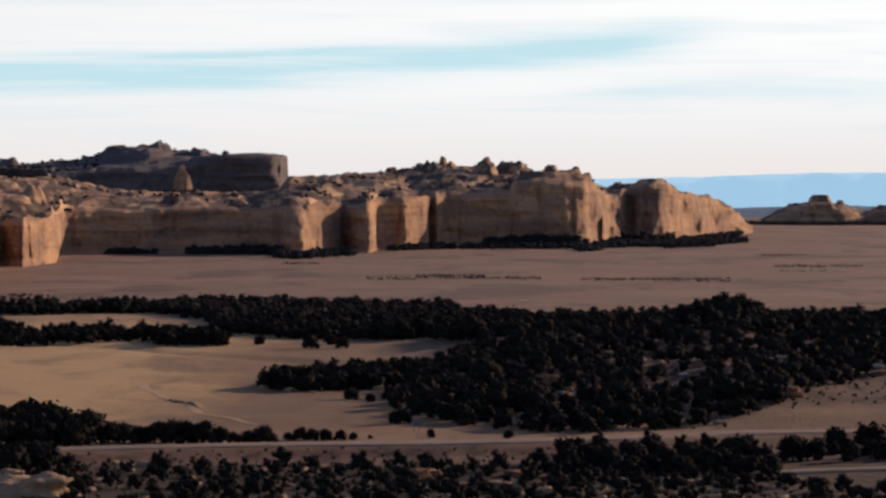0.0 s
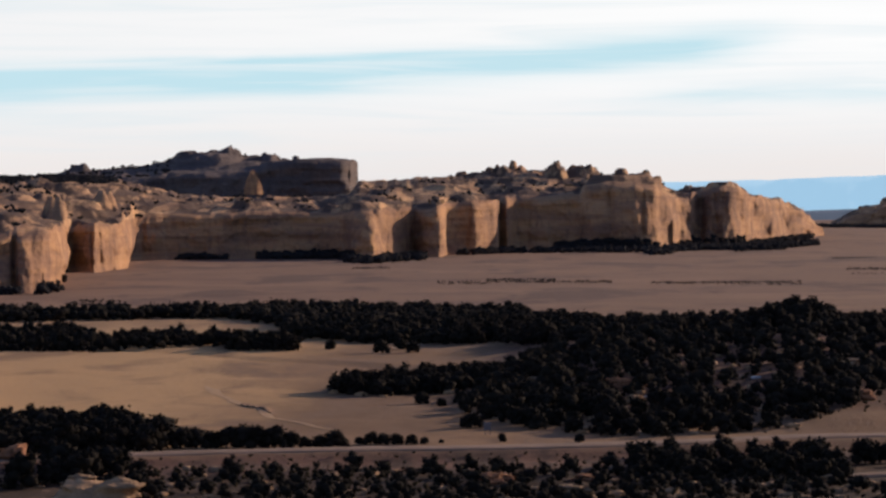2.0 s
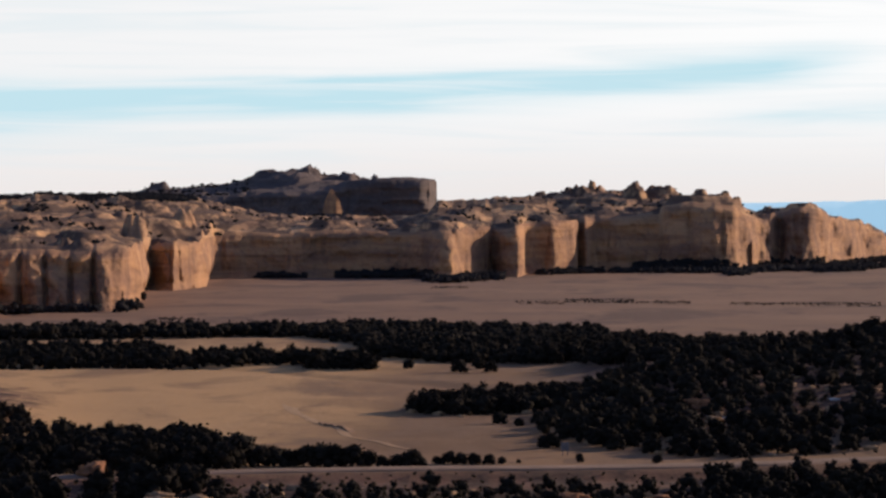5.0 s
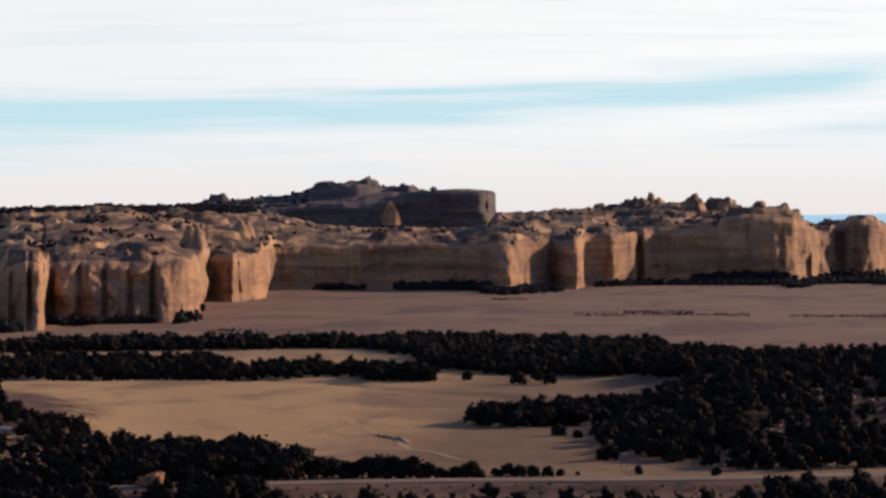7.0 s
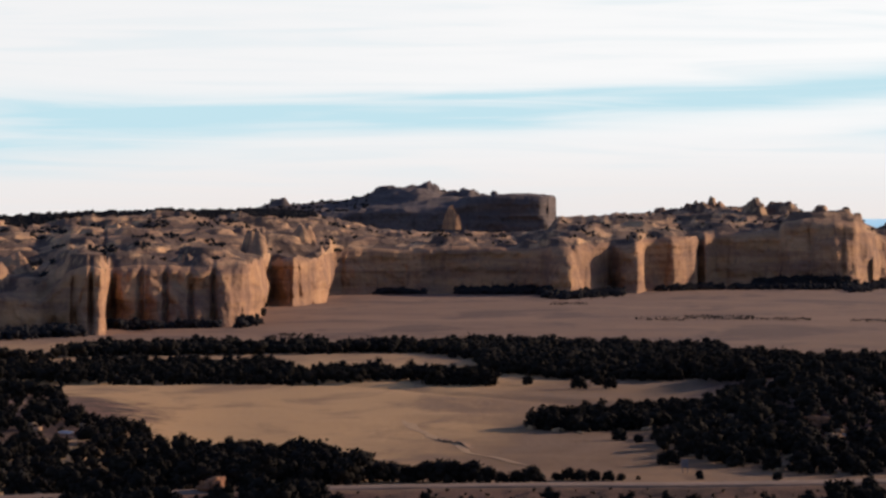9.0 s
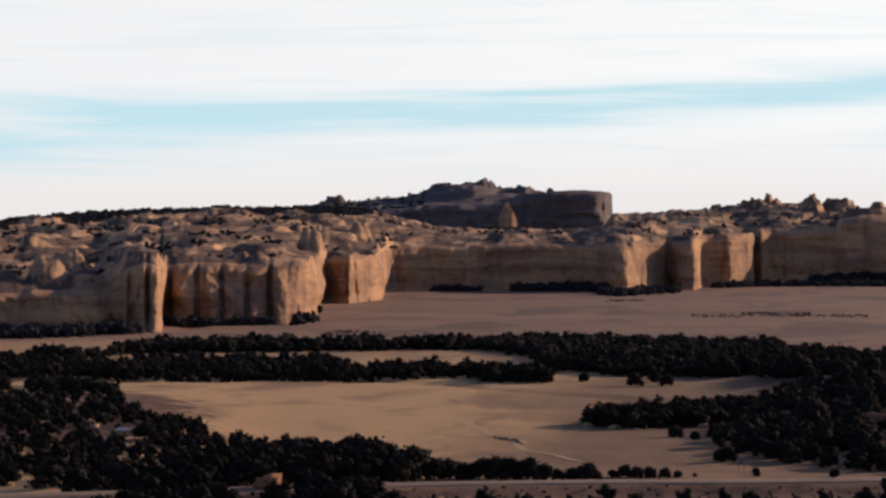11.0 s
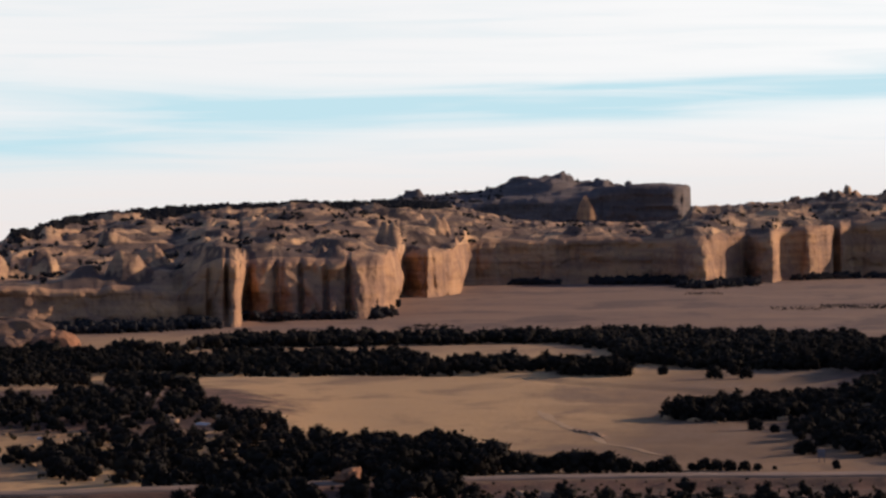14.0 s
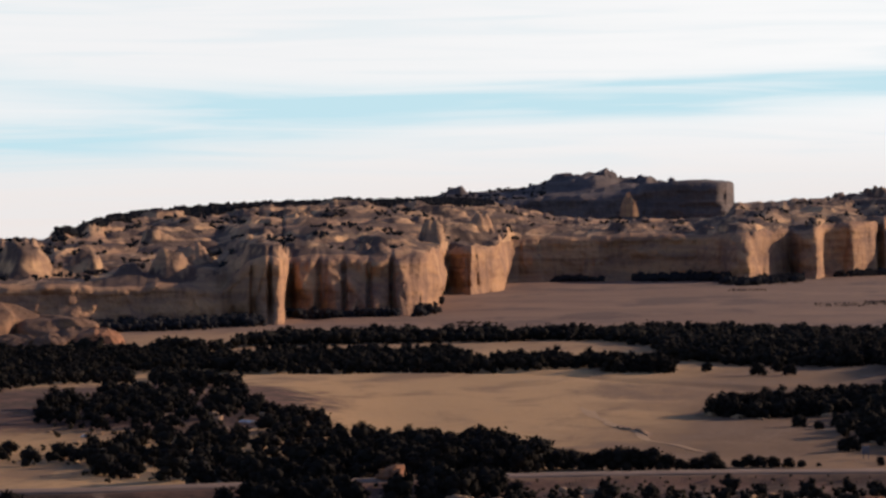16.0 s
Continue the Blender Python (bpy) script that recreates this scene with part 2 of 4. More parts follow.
def land(x, y):
    """Height of the ground in metres; the valley floor is 0."""
    x, y = np.asarray(x, float), np.asarray(y, float)
    r = np.hypot(x, y)
    bearing = np.degrees(np.arctan2(x, y))
    z = 28.3 * np.exp(-(r / 100.0) ** 1.5)
    ahead = soft(np.abs(bearing), 60, 40)
    hill = soft(bearing, -1.5, 2.5) * soft(bearing, 26, 14) * soft(r, 406, 525) * soft(r, 760, 560)
    crown = 1.6 * soft(np.abs(bearing - 5.1), 1.3, 0.2)
    z = z + hill * (5.6 + crown + 1.2 * fractal(x / 45, y / 45, 3, 4)) * ahead
    z = z + 1.3 * soft(bearing, 4.0, 6.5) * soft(r, 396, 418) * soft(r, 470, 430) * ahead
    z = z + 2.0 * soft(bearing, -8.5, -12) * soft(r, 400, 470) * soft(r, 640, 520) * ahead
    z = z + 0.35 * fractal(x / 60, y / 60, 4, 1) * soft(r, 60, 200) + 0.25 * fractal(x / 14, y / 14, 2, 2) * soft(r, 60, 200) * soft(r, 1200, 500)
    z = z - 0.7 * soft(np.abs(fractal(x / 160 + 3, y / 240, 3, 9)), 0.05, 0.0) * soft(r, 410, 440) * soft(r, 1400, 900)
    far = np.full(r.shape, 99.0)
    near = (r > 270) & (r < 420) & (np.abs(bearing) < 40)
    if near.any():
        q = np.stack([x[near], y[near]], -1)
        best = np.full(len(q), 1e9)
        for k in range(0, len(q), 4000):
            c = q[k:k + 4000]
            best[k:k + 4000] = np.min((c[:, :1] - ROAD_PATH[:, 0]) ** 2 + (c[:, 1:] - ROAD_PATH[:, 1]) ** 2, axis=1)
        far[near] = np.sqrt(best)
    bed = soft(far, 9.0, 3.4)
    return z * (1 - bed * 0.8) + 0.9 * bed


def height_at(x, y):
    return float(land(np.array([x]), np.array([y]))[0])


# ---- mesh helpers ----
def mesh_from(name, verts, faces, mat, smooth=True):
    me = bpy.data.meshes.new(name)
    me.from_pydata(np.asarray(verts).tolist(), [], np.asarray(faces).tolist() if not isinstance(faces, list) else faces)
    me.materials.append(mat)
    me.polygons.foreach_set("use_smooth", [smooth] * len(me.polygons))
    me.update()
    return me


def grid_faces(rows, cols, wrap=False):
    a = np.arange(rows * cols).reshape(rows, cols)
    if wrap:
        a = np.hstack([a, a[:, :1]])
    return np.stack([a[:-1, :-1], a[:-1, 1:], a[1:, 1:], a[1:, :-1]], -1).reshape(-1, 4)


# ---- the ground: one sheet all round, finest where the view goes ----
def build_ground():
    bearings = np.concatenate([np.arange(-20, 11, 0.11), np.arange(11, 340, 1.5)])
    reach = np.concatenate([[0.0, 5, 12, 25, 45, 70, 100, 140, 180, 220, 250], np.arange(265, 470, 2.0), np.geomspace(470, 1400, 140), np.geomspace(1420, 4850, 50)])
    b, r = np.meshgrid(bearings, reach)
    x, y = plan(b, r)
    z = land(x, y)
    verts = np.stack([x, y, z], -1).reshape(-1, 3)
    ob = new("ground", mesh_from("ground", verts, grid_faces(len(reach), len(bearings), True), GROUND))
    return tagged(ob, "tan dry grass valley floor with bare soil streaks", "ground", kind="structure")


build_ground()


def build_road(name, p, half, label, lift=None):
    """A ribbon of gravel with a low crown, on its bed or on the open ground."""
    d = np.gradient(p, axis=0)
    side = np.stack([d[:, 1], -d[:, 0]], -1) / np.linalg.norm(d, axis=1)[:, None]
    rows = []
    for off, up in ((-1.12, -0.25), (-1.0, 0.10), (-0.5, 0.15), (0, 0.19), (0.5, 0.15), (1.0, 0.10), (1.12, -0.25)):
        ragged = 1.0 + 0.10 * rough2(np.arange(len(p)) / 2.5, off * 3, 3)
        q = p + side * (off * half * ragged)[:, None]
        z = np.full(len(p), 0.9) if lift is None else land(q[:, 0], q[:, 1]) + lift
        rows.append(np.column_stack([q, z + up]))
    ob = new(name, mesh_from(name, np.stack(rows).reshape(-1, 3), grid_faces(len(rows), len(p)), ROAD))
    return tagged(ob, label, "road", kind="structure")


build_road("road", ROAD_PATH, 2.9, "pale graded gravel road on a low bank")
build_road("track", bent_line(TRACK_LINE, 2.0), 1.7, "pale sandy track among the shrubs", 0.1)


# ---- cliffs ----
def sheet_part(name, verts, normals, mat, parent):
    """A patch of a cliff as one mesh under its thing, shaded smoothly across its edges."""
    rows, cols = verts.shape[:2]
    me = mesh_from(name, verts.reshape(-1, 3), grid_faces(rows, cols), mat)
    me.normals_split_custom_set_from_vertices(normals.reshape(-1, 3).tolist())
    ob = new(name, me)
    ob.parent = parent
    return ob


def grid_normals(v):
    down, across = np.gradient(v, axis=0), np.gradient(v, axis=1)
    n = np.cross(across, down)
    return n / np.maximum(np.linalg.norm(n, axis=2, keepdims=True), 1e-9)


def blur(a, width):
    """Smooths an array over about so many samples."""
    n = int(width * 3) + 1
    k = np.exp(-0.5 * (np.arange(-n, n + 1) / max(width, 0.3)) ** 2)
    return np.convolve(np.pad(a, n, mode="edge"), k / k.sum(), mode="valid")


def escarpment(name, base, crest, seams=(), foot=-1.5, step=0.02, lean=9.0, flute=3.2, knob=6.5, size=27.0, seed=0, slope_rows=250, mat=None, talus=0.22, rise=1.0, calm=(), blunt=1.0, knobs=(), ripple=0.7, edge=0.66, piers=()):
    """A cliff with its rim and the eroded slope above: base rows are bearing, distance and rim height; crest rows bearing, distance and height; knobs are blocks that stand up from the slope: bearing, half width in degrees, distance, depth, height of the top; piers are rounded columns on the face, or clefts in it: bearing, half width, how far out."""
    base, crest = np.array(base), np.array(crest)
    b = np.arange(base[0, 0], base[-1, 0] + step, step)
    weight = np.ones(len(b))
    wob = b + 0.04 * rough2(b * 9, 0, seed + 3)
    reach = np.interp(wob, base[:, 0], base[:, 1])
    rim = np.interp(wob, base[:, 0], base[:, 2])
    top_d, top_z = np.interp(b, crest[:, 0], crest[:, 1]), np.interp(b, crest[:, 0], crest[:, 2])
    along = np.concatenate([[0], np.cumsum(np.hypot(np.diff(reach), np.diff(np.radians(b)) * reach[1:]))])
    even = rim.copy()
    for b0, b1, k in calm:
        weight = weight * (1 + (k - 1) * soft(b, b0 - 0.15, b0 + 0.15) * soft(b, b1 + 0.15, b1 - 0.15))
    rim = rim + (1.0 * rough2(along / 16, 0, seed + 30) + 0.5 * rough2(along / 5, 0, seed + 31)) * np.minimum(1, np.maximum(rim - foot, 0) / 8)
    rows = []
    for s in np.linspace(0, 1, 48):
        z = foot + (rim - foot) * s
        swing = along + 3.5 * rough2(along / 24, s * 2.6, seed + 33) + 1.2 * rough2(along / 7, s * 6.0, seed + 34)
        # broad piers with narrow clefts between them, worn back towards the rim
        bulge = (1 - (1 - np.abs(rough2(swing / 34, s * 0.4 + 5, seed + 14))) ** 2) * flute * 1.3
        bulge = bulge + (1 - (1 - np.abs(rough2(swing / 13, s * 0.9, seed))) ** 3) * flute * 0.9 + np.abs(rough2(swing / 5.0, s * 2.0, seed + 1)) * flute * 0.22
        bulge = bulge * weight * (0.45 + 0.55 * math.sin(math.pi * min(1, s * 0.8 + 0.2)))
        for n, (pb, half, out) in enumerate(piers):
            u = (b - pb + 0.12 * half * rough2(s * 5.0, n, seed + 90)) / (half * (1.25 - 0.35 * s))
            bulge = bulge + out * np.sqrt(np.maximum(0, 1 - np.abs(u) ** 2.4)) * (1 - 0.7 * soft(s, 0.82, 1.0))
        # bedding: hard layers stand out, soft ones are undercut
        bed = rough2(z / 3.1 + 0.3 * rough2(along / 60, 0, seed + 35), along / 90, seed + 2)
        ledge = 0.9 * soft(bed, -0.25, 0.25) * (0.35 + 0.8 * s) + 1.5 * rough2(along / 8.0, z / 5.0, seed + 60) + 2.4 * rough2(along / 19, z / 11, seed + 61) + 0.7 * rough2(along / 2.6, z / 2.0, seed + 6) + 0.3 * rough2(along / 1.1, z / 0.9, seed + 7)
        # alcoves hollowed out below the rim
        hollow = soft(rough2(along / 13, z / 8.0, seed + 62), 0.45, 0.8) * 2.2 * math.sin(math.pi * s) * (0.3 + 0.7 * weight)
        line = np.interp(b + 0.05 * rough2(b * 4.5, s * 2.2, seed + 50) + 0.025 * rough2(b * 11, s * 4, seed + 51), b, blur(reach, blunt * (0.8 + 2.2 * s * s)))
        skirt = -lean * 1.3 * max(0.0, (talus - s) / talus) ** 1.5 * (0.7 + 0.5 * rough2(along / 20, 3.0, seed + 63))
        brow = lean * 0.5 * max(0.0, (s - 0.90) / 0.10) ** 2
        cap = -0.6 * (soft(s, 0.80, 0.83) - soft(s, 0.93, 0.99))
        rows.append((line + lean * 0.7 * s ** 1.2 + skirt + brow + cap - bulge + ledge + hollow, z))
    face_rows = len(rows)
    rim_d, rim_z = rows[-1]
    start = blur(rim_d, 45)
    far_d = np.maximum(blur(top_d, 4), start + 25)
    last = max(far_d.max(), max([k[2] + k[3] for k in knobs], default=0)) + 30
    reaches = np.linspace(rim_d.min(), last, slope_rows)
    for r in reaches:
        d = np.maximum(r, rim_d + 0.02 * (r - reaches[0]) / (reaches[-1] - reaches[0]))
        x, y = plan(b, d)
        past = d - rim_d
        q = np.clip((d - start) / (far_d - start), 0, 1)
        back = np.clip((d - far_d) / 160.0, 0, 1)
        wx, wy = x + 7 * rough2(x / 30, y / 45, seed + 40) + 2.5 * rough2(x / 9, y / 14, seed + 42), y + 12 * rough2(x / 40, y / 60, seed + 41) + 4 * rough2(x / 11, y / 15, seed + 43)
        # long worn humps with ledges and a few steep outcrops between them
        hump = np.maximum(rough2(wx / size, wy / (size * 2.2), seed + 8) + 0.15, 0) ** 0.8
        lift = knob * 0.85 * hump + knob * 0.45 * np.maximum(rough2(wx / (size * 0.45), wy / size, seed + 9) + 0.1, 0)
        lift = lift + knob * 0.40 * soft(rough2(wx / (size * 0.55), wy / (size * 0.9), seed + 10), 0.25, 0.60)
        lift = lift + knob * 0.13 * domes(wx / (size * 0.28), wy / (size * 0.5), seed + 11) + 0.5 * fractal(x / 5.0, y / 7.0, 2, seed + 13)
        fade = soft(past, 0, 16) * (1 - 0.9 * soft(q, 0.78, 0.95))
        z = even + (top_z - even) * q ** rise + (lift - knob * 0.5) * fade
        sway = 0.5 * rough2(x / 60, y / 90, seed + 44)
        level = z / 4.2 + sway
        stepped = (np.floor(level) + soft(level - np.floor(level), 0.30, 0.80) - sway) * 4.2
        z = z + (stepped - z) * 0.5 * fade + 0.3 * rough2(x / 3, y / 5, seed + 12) * fade
        z = z + ripple * rough2(b * 14, 0, seed + 20) * soft(q, 0.6, 1.0) - (z - foot) * 0.12 * back
        z = rim_z + (z - rim_z) * soft(past, 0, 10)
        for n, (kb, half, kd, deep, top) in enumerate(knobs):
            if r > kd + 1.4 * deep or d.max() < kd - 1.4 * deep:
                continue
            wide = radians(half) * kd
            u = (np.radians(b - kb) * kd + 0.16 * wide * rough2(x / (wide * 0.5), z / (wide * 0.7), seed + 80 + n)) / wide
            v = (d - kd + 0.2 * deep * rough2(x / (wide * 0.6), y / (deep * 0.7), seed + 180 + n)) / deep
            rho = (np.abs(u) ** 2.3 + np.abs(v) ** 2.3) ** (1 / 2.3)
            tall = max(top - np.interp(kb, b, even), 2.0)
            body = top - 0.16 * min(tall, wide) * rho ** 2 + 0.12 * min(tall, 2 * wide) * rough2(x / (wide * 0.45), y / (deep * 0.4), seed + 280 + n) + 0.06 * min(tall, 2 * wide) * rough2(x / (wide * 0.16), y / (deep * 0.16), seed + 380 + n)
            fall = soft(rho, edge, edge * 0.4 + 0.54) * 0.35 + soft(rho, edge * 0.5 + 0.47, 1.0) * 0.65
            z = np.where(rho < 1.0, np.maximum(z, body - (body - z) * fall), z)
        rows.append((d, z))
    d, z = rows[-1]
    for away, drop in ((60, 0.15), (120, 0.5), (170, 1.0)):
        rows.append((d + away, z - (z - foot) * drop))
    used = np.searchsorted(reaches, far_d.max())
    verts = np.stack([np.stack([*plan(b, d), z], -1) for d, z in rows])
    verts[:, 0, 2] = verts[:, -1, 2] = foot
    normals = grid_normals(verts)
    thing = new(name)
    thing.location = verts[0, len(b) // 2]
    cuts = [0] + [int(np.searchsorted(b, c)) for c in seams] + [len(b) - 1]
    back = Matrix.Translation(-thing.location)
    for i, j in zip(cuts[:-1], cuts[1:]):
        for part_name, lo, hi in (("cliff_face", 0, face_rows - 1), ("upper_slope", face_rows - 1, len(rows) - 1)):
            part = sheet_part(part_name, verts[lo:hi + 1, i:j + 1], normals[lo:hi + 1, i:j + 1], mat or (ROCK if lo == 0 else SLOPE), thing)
            part.matrix_parent_inverse = back
    return thing, verts[face_rows:face_rows + used], b, verts[1:int(face_rows * talus)]


MAIN_BASE = [
    (-16.76, 930, 13.7), (-15.02, 930, 13.4), (-12.76, 950, 11.6), (-12.20, 958, 10.3), (-11.96, 974, 13.6),
    (-11.62, 970, 18.6), (-11.32, 963, 20.0), (-11.06, 962, 19.2), (-11.02, 985, 18.0), (-10.99, 1030, 19.2), (-10.60, 1034, 20.2),
    (-8.96, 1038, 20.4), (-8.57, 1044, 20.7), (-8.13, 1100, 20.5), (-8.09, 1352, 19.3), (-7.93, 1346, 19.3),
    (-7.52, 1334, 19.8), (-6.98, 1405, 20.7), (-6.93, 1590, 20.8), (-6.65, 1600, 22.2),
    (-4.85, 1612, 23.7), (-3.51, 1615, 24.3), (-3.12, 1606, 24.3), (-2.90, 1580, 24.6),
    (-2.54, 1574, 24.3), (-2.38, 1612, 24.7), (-1.77, 1664, 25.0), (-1.70, 1650, 25.9), (-1.31, 1646, 26.7),
    (-1.19, 1696, 27.8), (-0.74, 1705, 28.3), (-0.28, 1740, 28.4), (-0.13, 1840, 29.0), (0.49, 1950, 29.8),
]
MAIN_CREST = [
    (-16.76, 1150, 24.6), (-16.15, 1150, 25.2), (-15.53, 1150, 25.9), (-15.35, 1180, 23.4), (-15.12, 1250, 28.2),
    (-14.76, 1280, 28.3), (-14.50, 1330, 31.0), (-14.09, 1450, 33.7), (-13.27, 1600, 37.6), (-12.04, 1700, 40.8),
    (-9.99, 1800, 42.9), (-8.24, 1900, 44.6), (-7.62, 1900, 44.3), (-7.31, 1900, 44.0), (-6.70, 1900, 39.1),
    (-5.88, 1920, 33.5), (-4.85, 1930, 31.8), (-3.82, 1930, 31.6), (-3.00, 1930, 32.8), (-2.80, 1940, 41.0),
    (-1.77, 1950, 43.4), (-0.91, 1980, 44.2), (-0.13, 2050, 45.0), (0.49, 2100, 45.0),
]
# blocks and domes weathered out of its slopes: bearing, half width, distance, depth, height of the top
MAIN_KNOBS = [
    (-15.78, 0.62, 1000, 24, 24.5), (-15.02, 0.22, 1230, 18, 28.4), (-14.55, 0.34, 1020, 14, 22.0), (-14.42, 0.26, 1200, 14, 29.5),
    (-13.75, 0.24, 975, 9, 18.4), (-13.07, 0.44, 982, 14, 22.6), (-12.62, 0.38, 1065, 12, 23.2), (-13.30, 0.36, 1160, 14, 29.0),
    (-12.10, 0.30, 1390, 16, 31.5), (-11.50, 0.24, 1350, 12, 33.0), (-10.70, 0.32, 1380, 14, 34.0), (-9.55, 0.20, 1075, 8, 23.4),
    (-10.05, 0.34, 1210, 14, 28.4), (-8.95, 0.26, 1160, 12, 26.5), (-8.30, 0.26, 1310, 12, 31.5), (-7.40, 0.24, 1450, 12, 35.0),
    (-6.35, 0.50, 1690, 14, 28.6), (-3.30, 0.20, 1640, 9, 27.4),
]
MAIN_PIERS = [
    (-11.38, 0.11, 3), (-11.13, 0.10, 3), (-11.255, 0.05, -3.5), (-11.54, 0.06, -3), (-10.86, 0.06, -3), (-10.36, 0.05, -3), (-9.91, 0.05, -2.5), (-9.45, 0.05, -3), (-9.04, 0.05, -3), (-10.62, 0.18, 2), (-10.10, 0.14, 2.6), (-9.70, 0.18, 2), (-9.22, 0.16, 2.6), (-8.86, 0.14, 3),
    (-7.78, 0.12, 3), (-7.50, 0.12, 3.5), (-7.22, 0.10, 3), (-6.50, 0.18, 4), (-5.30, 0.25, 2), (-2.76, 0.28, 8), (-1.46, 0.20, 7), (-0.62, 0.18, 4),
]
main_cliff, MAIN_TOP, MAIN_BEARINGS, MAIN_FOOT = escarpment("sandstone_escarpment", MAIN_BASE, MAIN_CREST, (-14.9, -11.8, -10.95, -8.05, -6.92, -3.15, -2.3, -1.1), seed=3, size=36.0, knob=5.5, calm=((-6.8, -3.2, 0.22), (-1.1, 0.6, 0.3), (-15.2, -12.0, 0.5), (-11.6, -11.0, 1.1), (-10.8, -8.6, 2.3)), knobs=MAIN_KNOBS, edge=0.40, piers=MAIN_PIERS)
tagged(main_cliff, "long tan sandstone cliff with fluted walls and knobby slopes above", "cliff")
BUTTE_BASE = [
    (-8.36, 2200, 40.6), (-7.44, 2210, 41.9), (-6.82, 2220, 45.0), (-6.15, 2230, 47.5), (-5.59, 2225, 48.5),
    (-4.97, 2230, 49.0), (-4.60, 2232, 51.0), (-4.35, 2235, 56.0), (-3.94, 2235, 57.6), (-3.02, 2240, 57.3),
    (-2.92, 2300, 58.0), (-2.85, 2380, 59.0), (-2.81, 2480, 60.2),
]
BUTTE_CREST = [
    (-8.36, 2420, 49.5), (-8.05, 2420, 53.9), (-7.44, 2420, 53.4), (-6.97, 2420, 55.6), (-6.41, 2420, 58.6),
    (-6.10, 2420, 64.0), (-5.00, 2420, 64.5), (-4.56, 2420, 63.9), (-4.15, 2420, 61.7), (-3.79, 2420, 60.4),
    (-2.95, 2420, 60.8), (-2.85, 2460, 60.4), (-2.81, 2500, 54.6),
]
BUTTE_KNOBS = [
    (-7.87, 0.22, 2400, 12, 57.8), (-5.55, 0.62, 2370, 60, 65.0), (-5.85, 0.32, 2380, 22, 66.4), (-5.30, 0.42, 2390, 26, 67.2), (-5.12, 0.20, 2390, 20, 69.4),
    (-4.42, 0.22, 2390, 30, 64.8), (-3.94, 0.08, 2390, 12, 63.2), (-3.45, 0.60, 2330, 80, 60.6),
]
butte, BUTTE_TOP, BUTTE_BEARINGS, BUTTE_FOOT = escarpment("butte", BUTTE_BASE, BUTTE_CREST, (-6.1, -4.5), foot=20.0, flute=5.0, knob=3.0, size=40, seed=31, slope_rows=110, mat=SHADED_BUTTE_ROCK, lean=10.0, knobs=BUTTE_KNOBS, edge=0.45)
tagged(butte, "dark flat-topped butte with a sheer end, above the pale slopes", "butte")
PROM_BASE = [
    (-1.48, 1920, 30.0), (-0.86, 1880, 31.0), (-0.33, 1790, 31.6), (-0.12, 1780, 31.6), (-0.04, 1796, 31.6),
    (0.78, 1800, 32.0), (1.24, 1802, 33.4), (1.36, 1798, 38.6), (2.22, 1798, 39.9), (2.58, 1810, 37.1),
    (2.86, 1850, 31.3), (2.96, 1905, 30.0), (3.23, 1925, 31.0), (3.31, 1950, 34.5), (3.76, 1940, 37.0),
    (4.05, 1955, 37.0), (4.21, 2010, 32.5), (4.25, 2060, 30.6), (4.73, 2180, 29.0), (4.91, 2280, 25.5),
    (4.97, 2300, 23.3), (5.25, 2380, 18.2), (5.48, 2480, 7.3), (5.61, 2500, 4.0),
]
PROM_CREST = [
    (-1.48, 2000, 42.5), (-0.97, 2000, 45.1), (-0.55, 2000, 47.0), (0.11, 2000, 48.0), (0.63, 2000, 48.2),
    (1.35, 2000, 48.2), (1.70, 1990, 45.1), (2.06, 1980, 43.5), (2.41, 1980, 42.0), (2.63, 1990, 40.3),
    (2.86, 2020, 35.9), (3.02, 2080, 34.4), (3.25, 2080, 34.4), (3.43, 2060, 35.2), (3.96, 2050, 37.6),
    (4.17, 2110, 33.0), (4.71, 2270, 29.6), (4.91, 2380, 24.9), (5.20, 2450, 20.8), (5.48, 2560, 7.1),
    (5.61, 2560, 3.4),
]
PROM_KNOBS = [
    (-0.10, 0.36, 1985, 22, 50.0), (0.01, 0.09, 1985, 9, 53.3), (-0.42, 0.10, 1985, 9, 49.8), (0.76, 0.24, 1960, 16, 50.6),
    (0.78, 0.09, 1962, 8, 52.8), (1.28, 0.34, 1990, 20, 50.2), (2.02, 0.74, 1850, 34, 43.8), (1.96, 0.14, 1850, 13, 47.3),
    (2.41, 0.09, 1850, 9, 46.2), (2.62, 0.12, 1845, 10, 42.4), (3.18, 0.085, 2040, 9, 38.0), (3.80, 0.29, 1990, 24, 40.0),
    (4.46, 0.24, 2120, 14, 31.8), (-0.95, 0.13, 1985, 11, 46.6), (4.98, 0.10, 2330, 12, 26.5),
]
promontory, PROM_TOP, PROM_BEARINGS, PROM_FOOT = escarpment("sandstone_promontory", PROM_BASE, PROM_CREST, (1.3, 2.75, 4.1), flute=5.0, knob=5.0, size=36, seed=57, slope_rows=210, lean=17.0, calm=((-1.6, 2.6, 0.35),), blunt=1.0, knobs=PROM_KNOBS, ripple=0.4, piers=((-0.05, 0.12, 5), (0.50, 0.18, 3), (1.50, 0.26, 3), (2.10, 0.34, 4), (2.52, 0.14, 3), (3.05, 0.08, 4), (3.55, 0.10, 4), (3.92, 0.12, 4)))
tagged(promontory, "tan sandstone promontory with knobs along its top", "cliff")
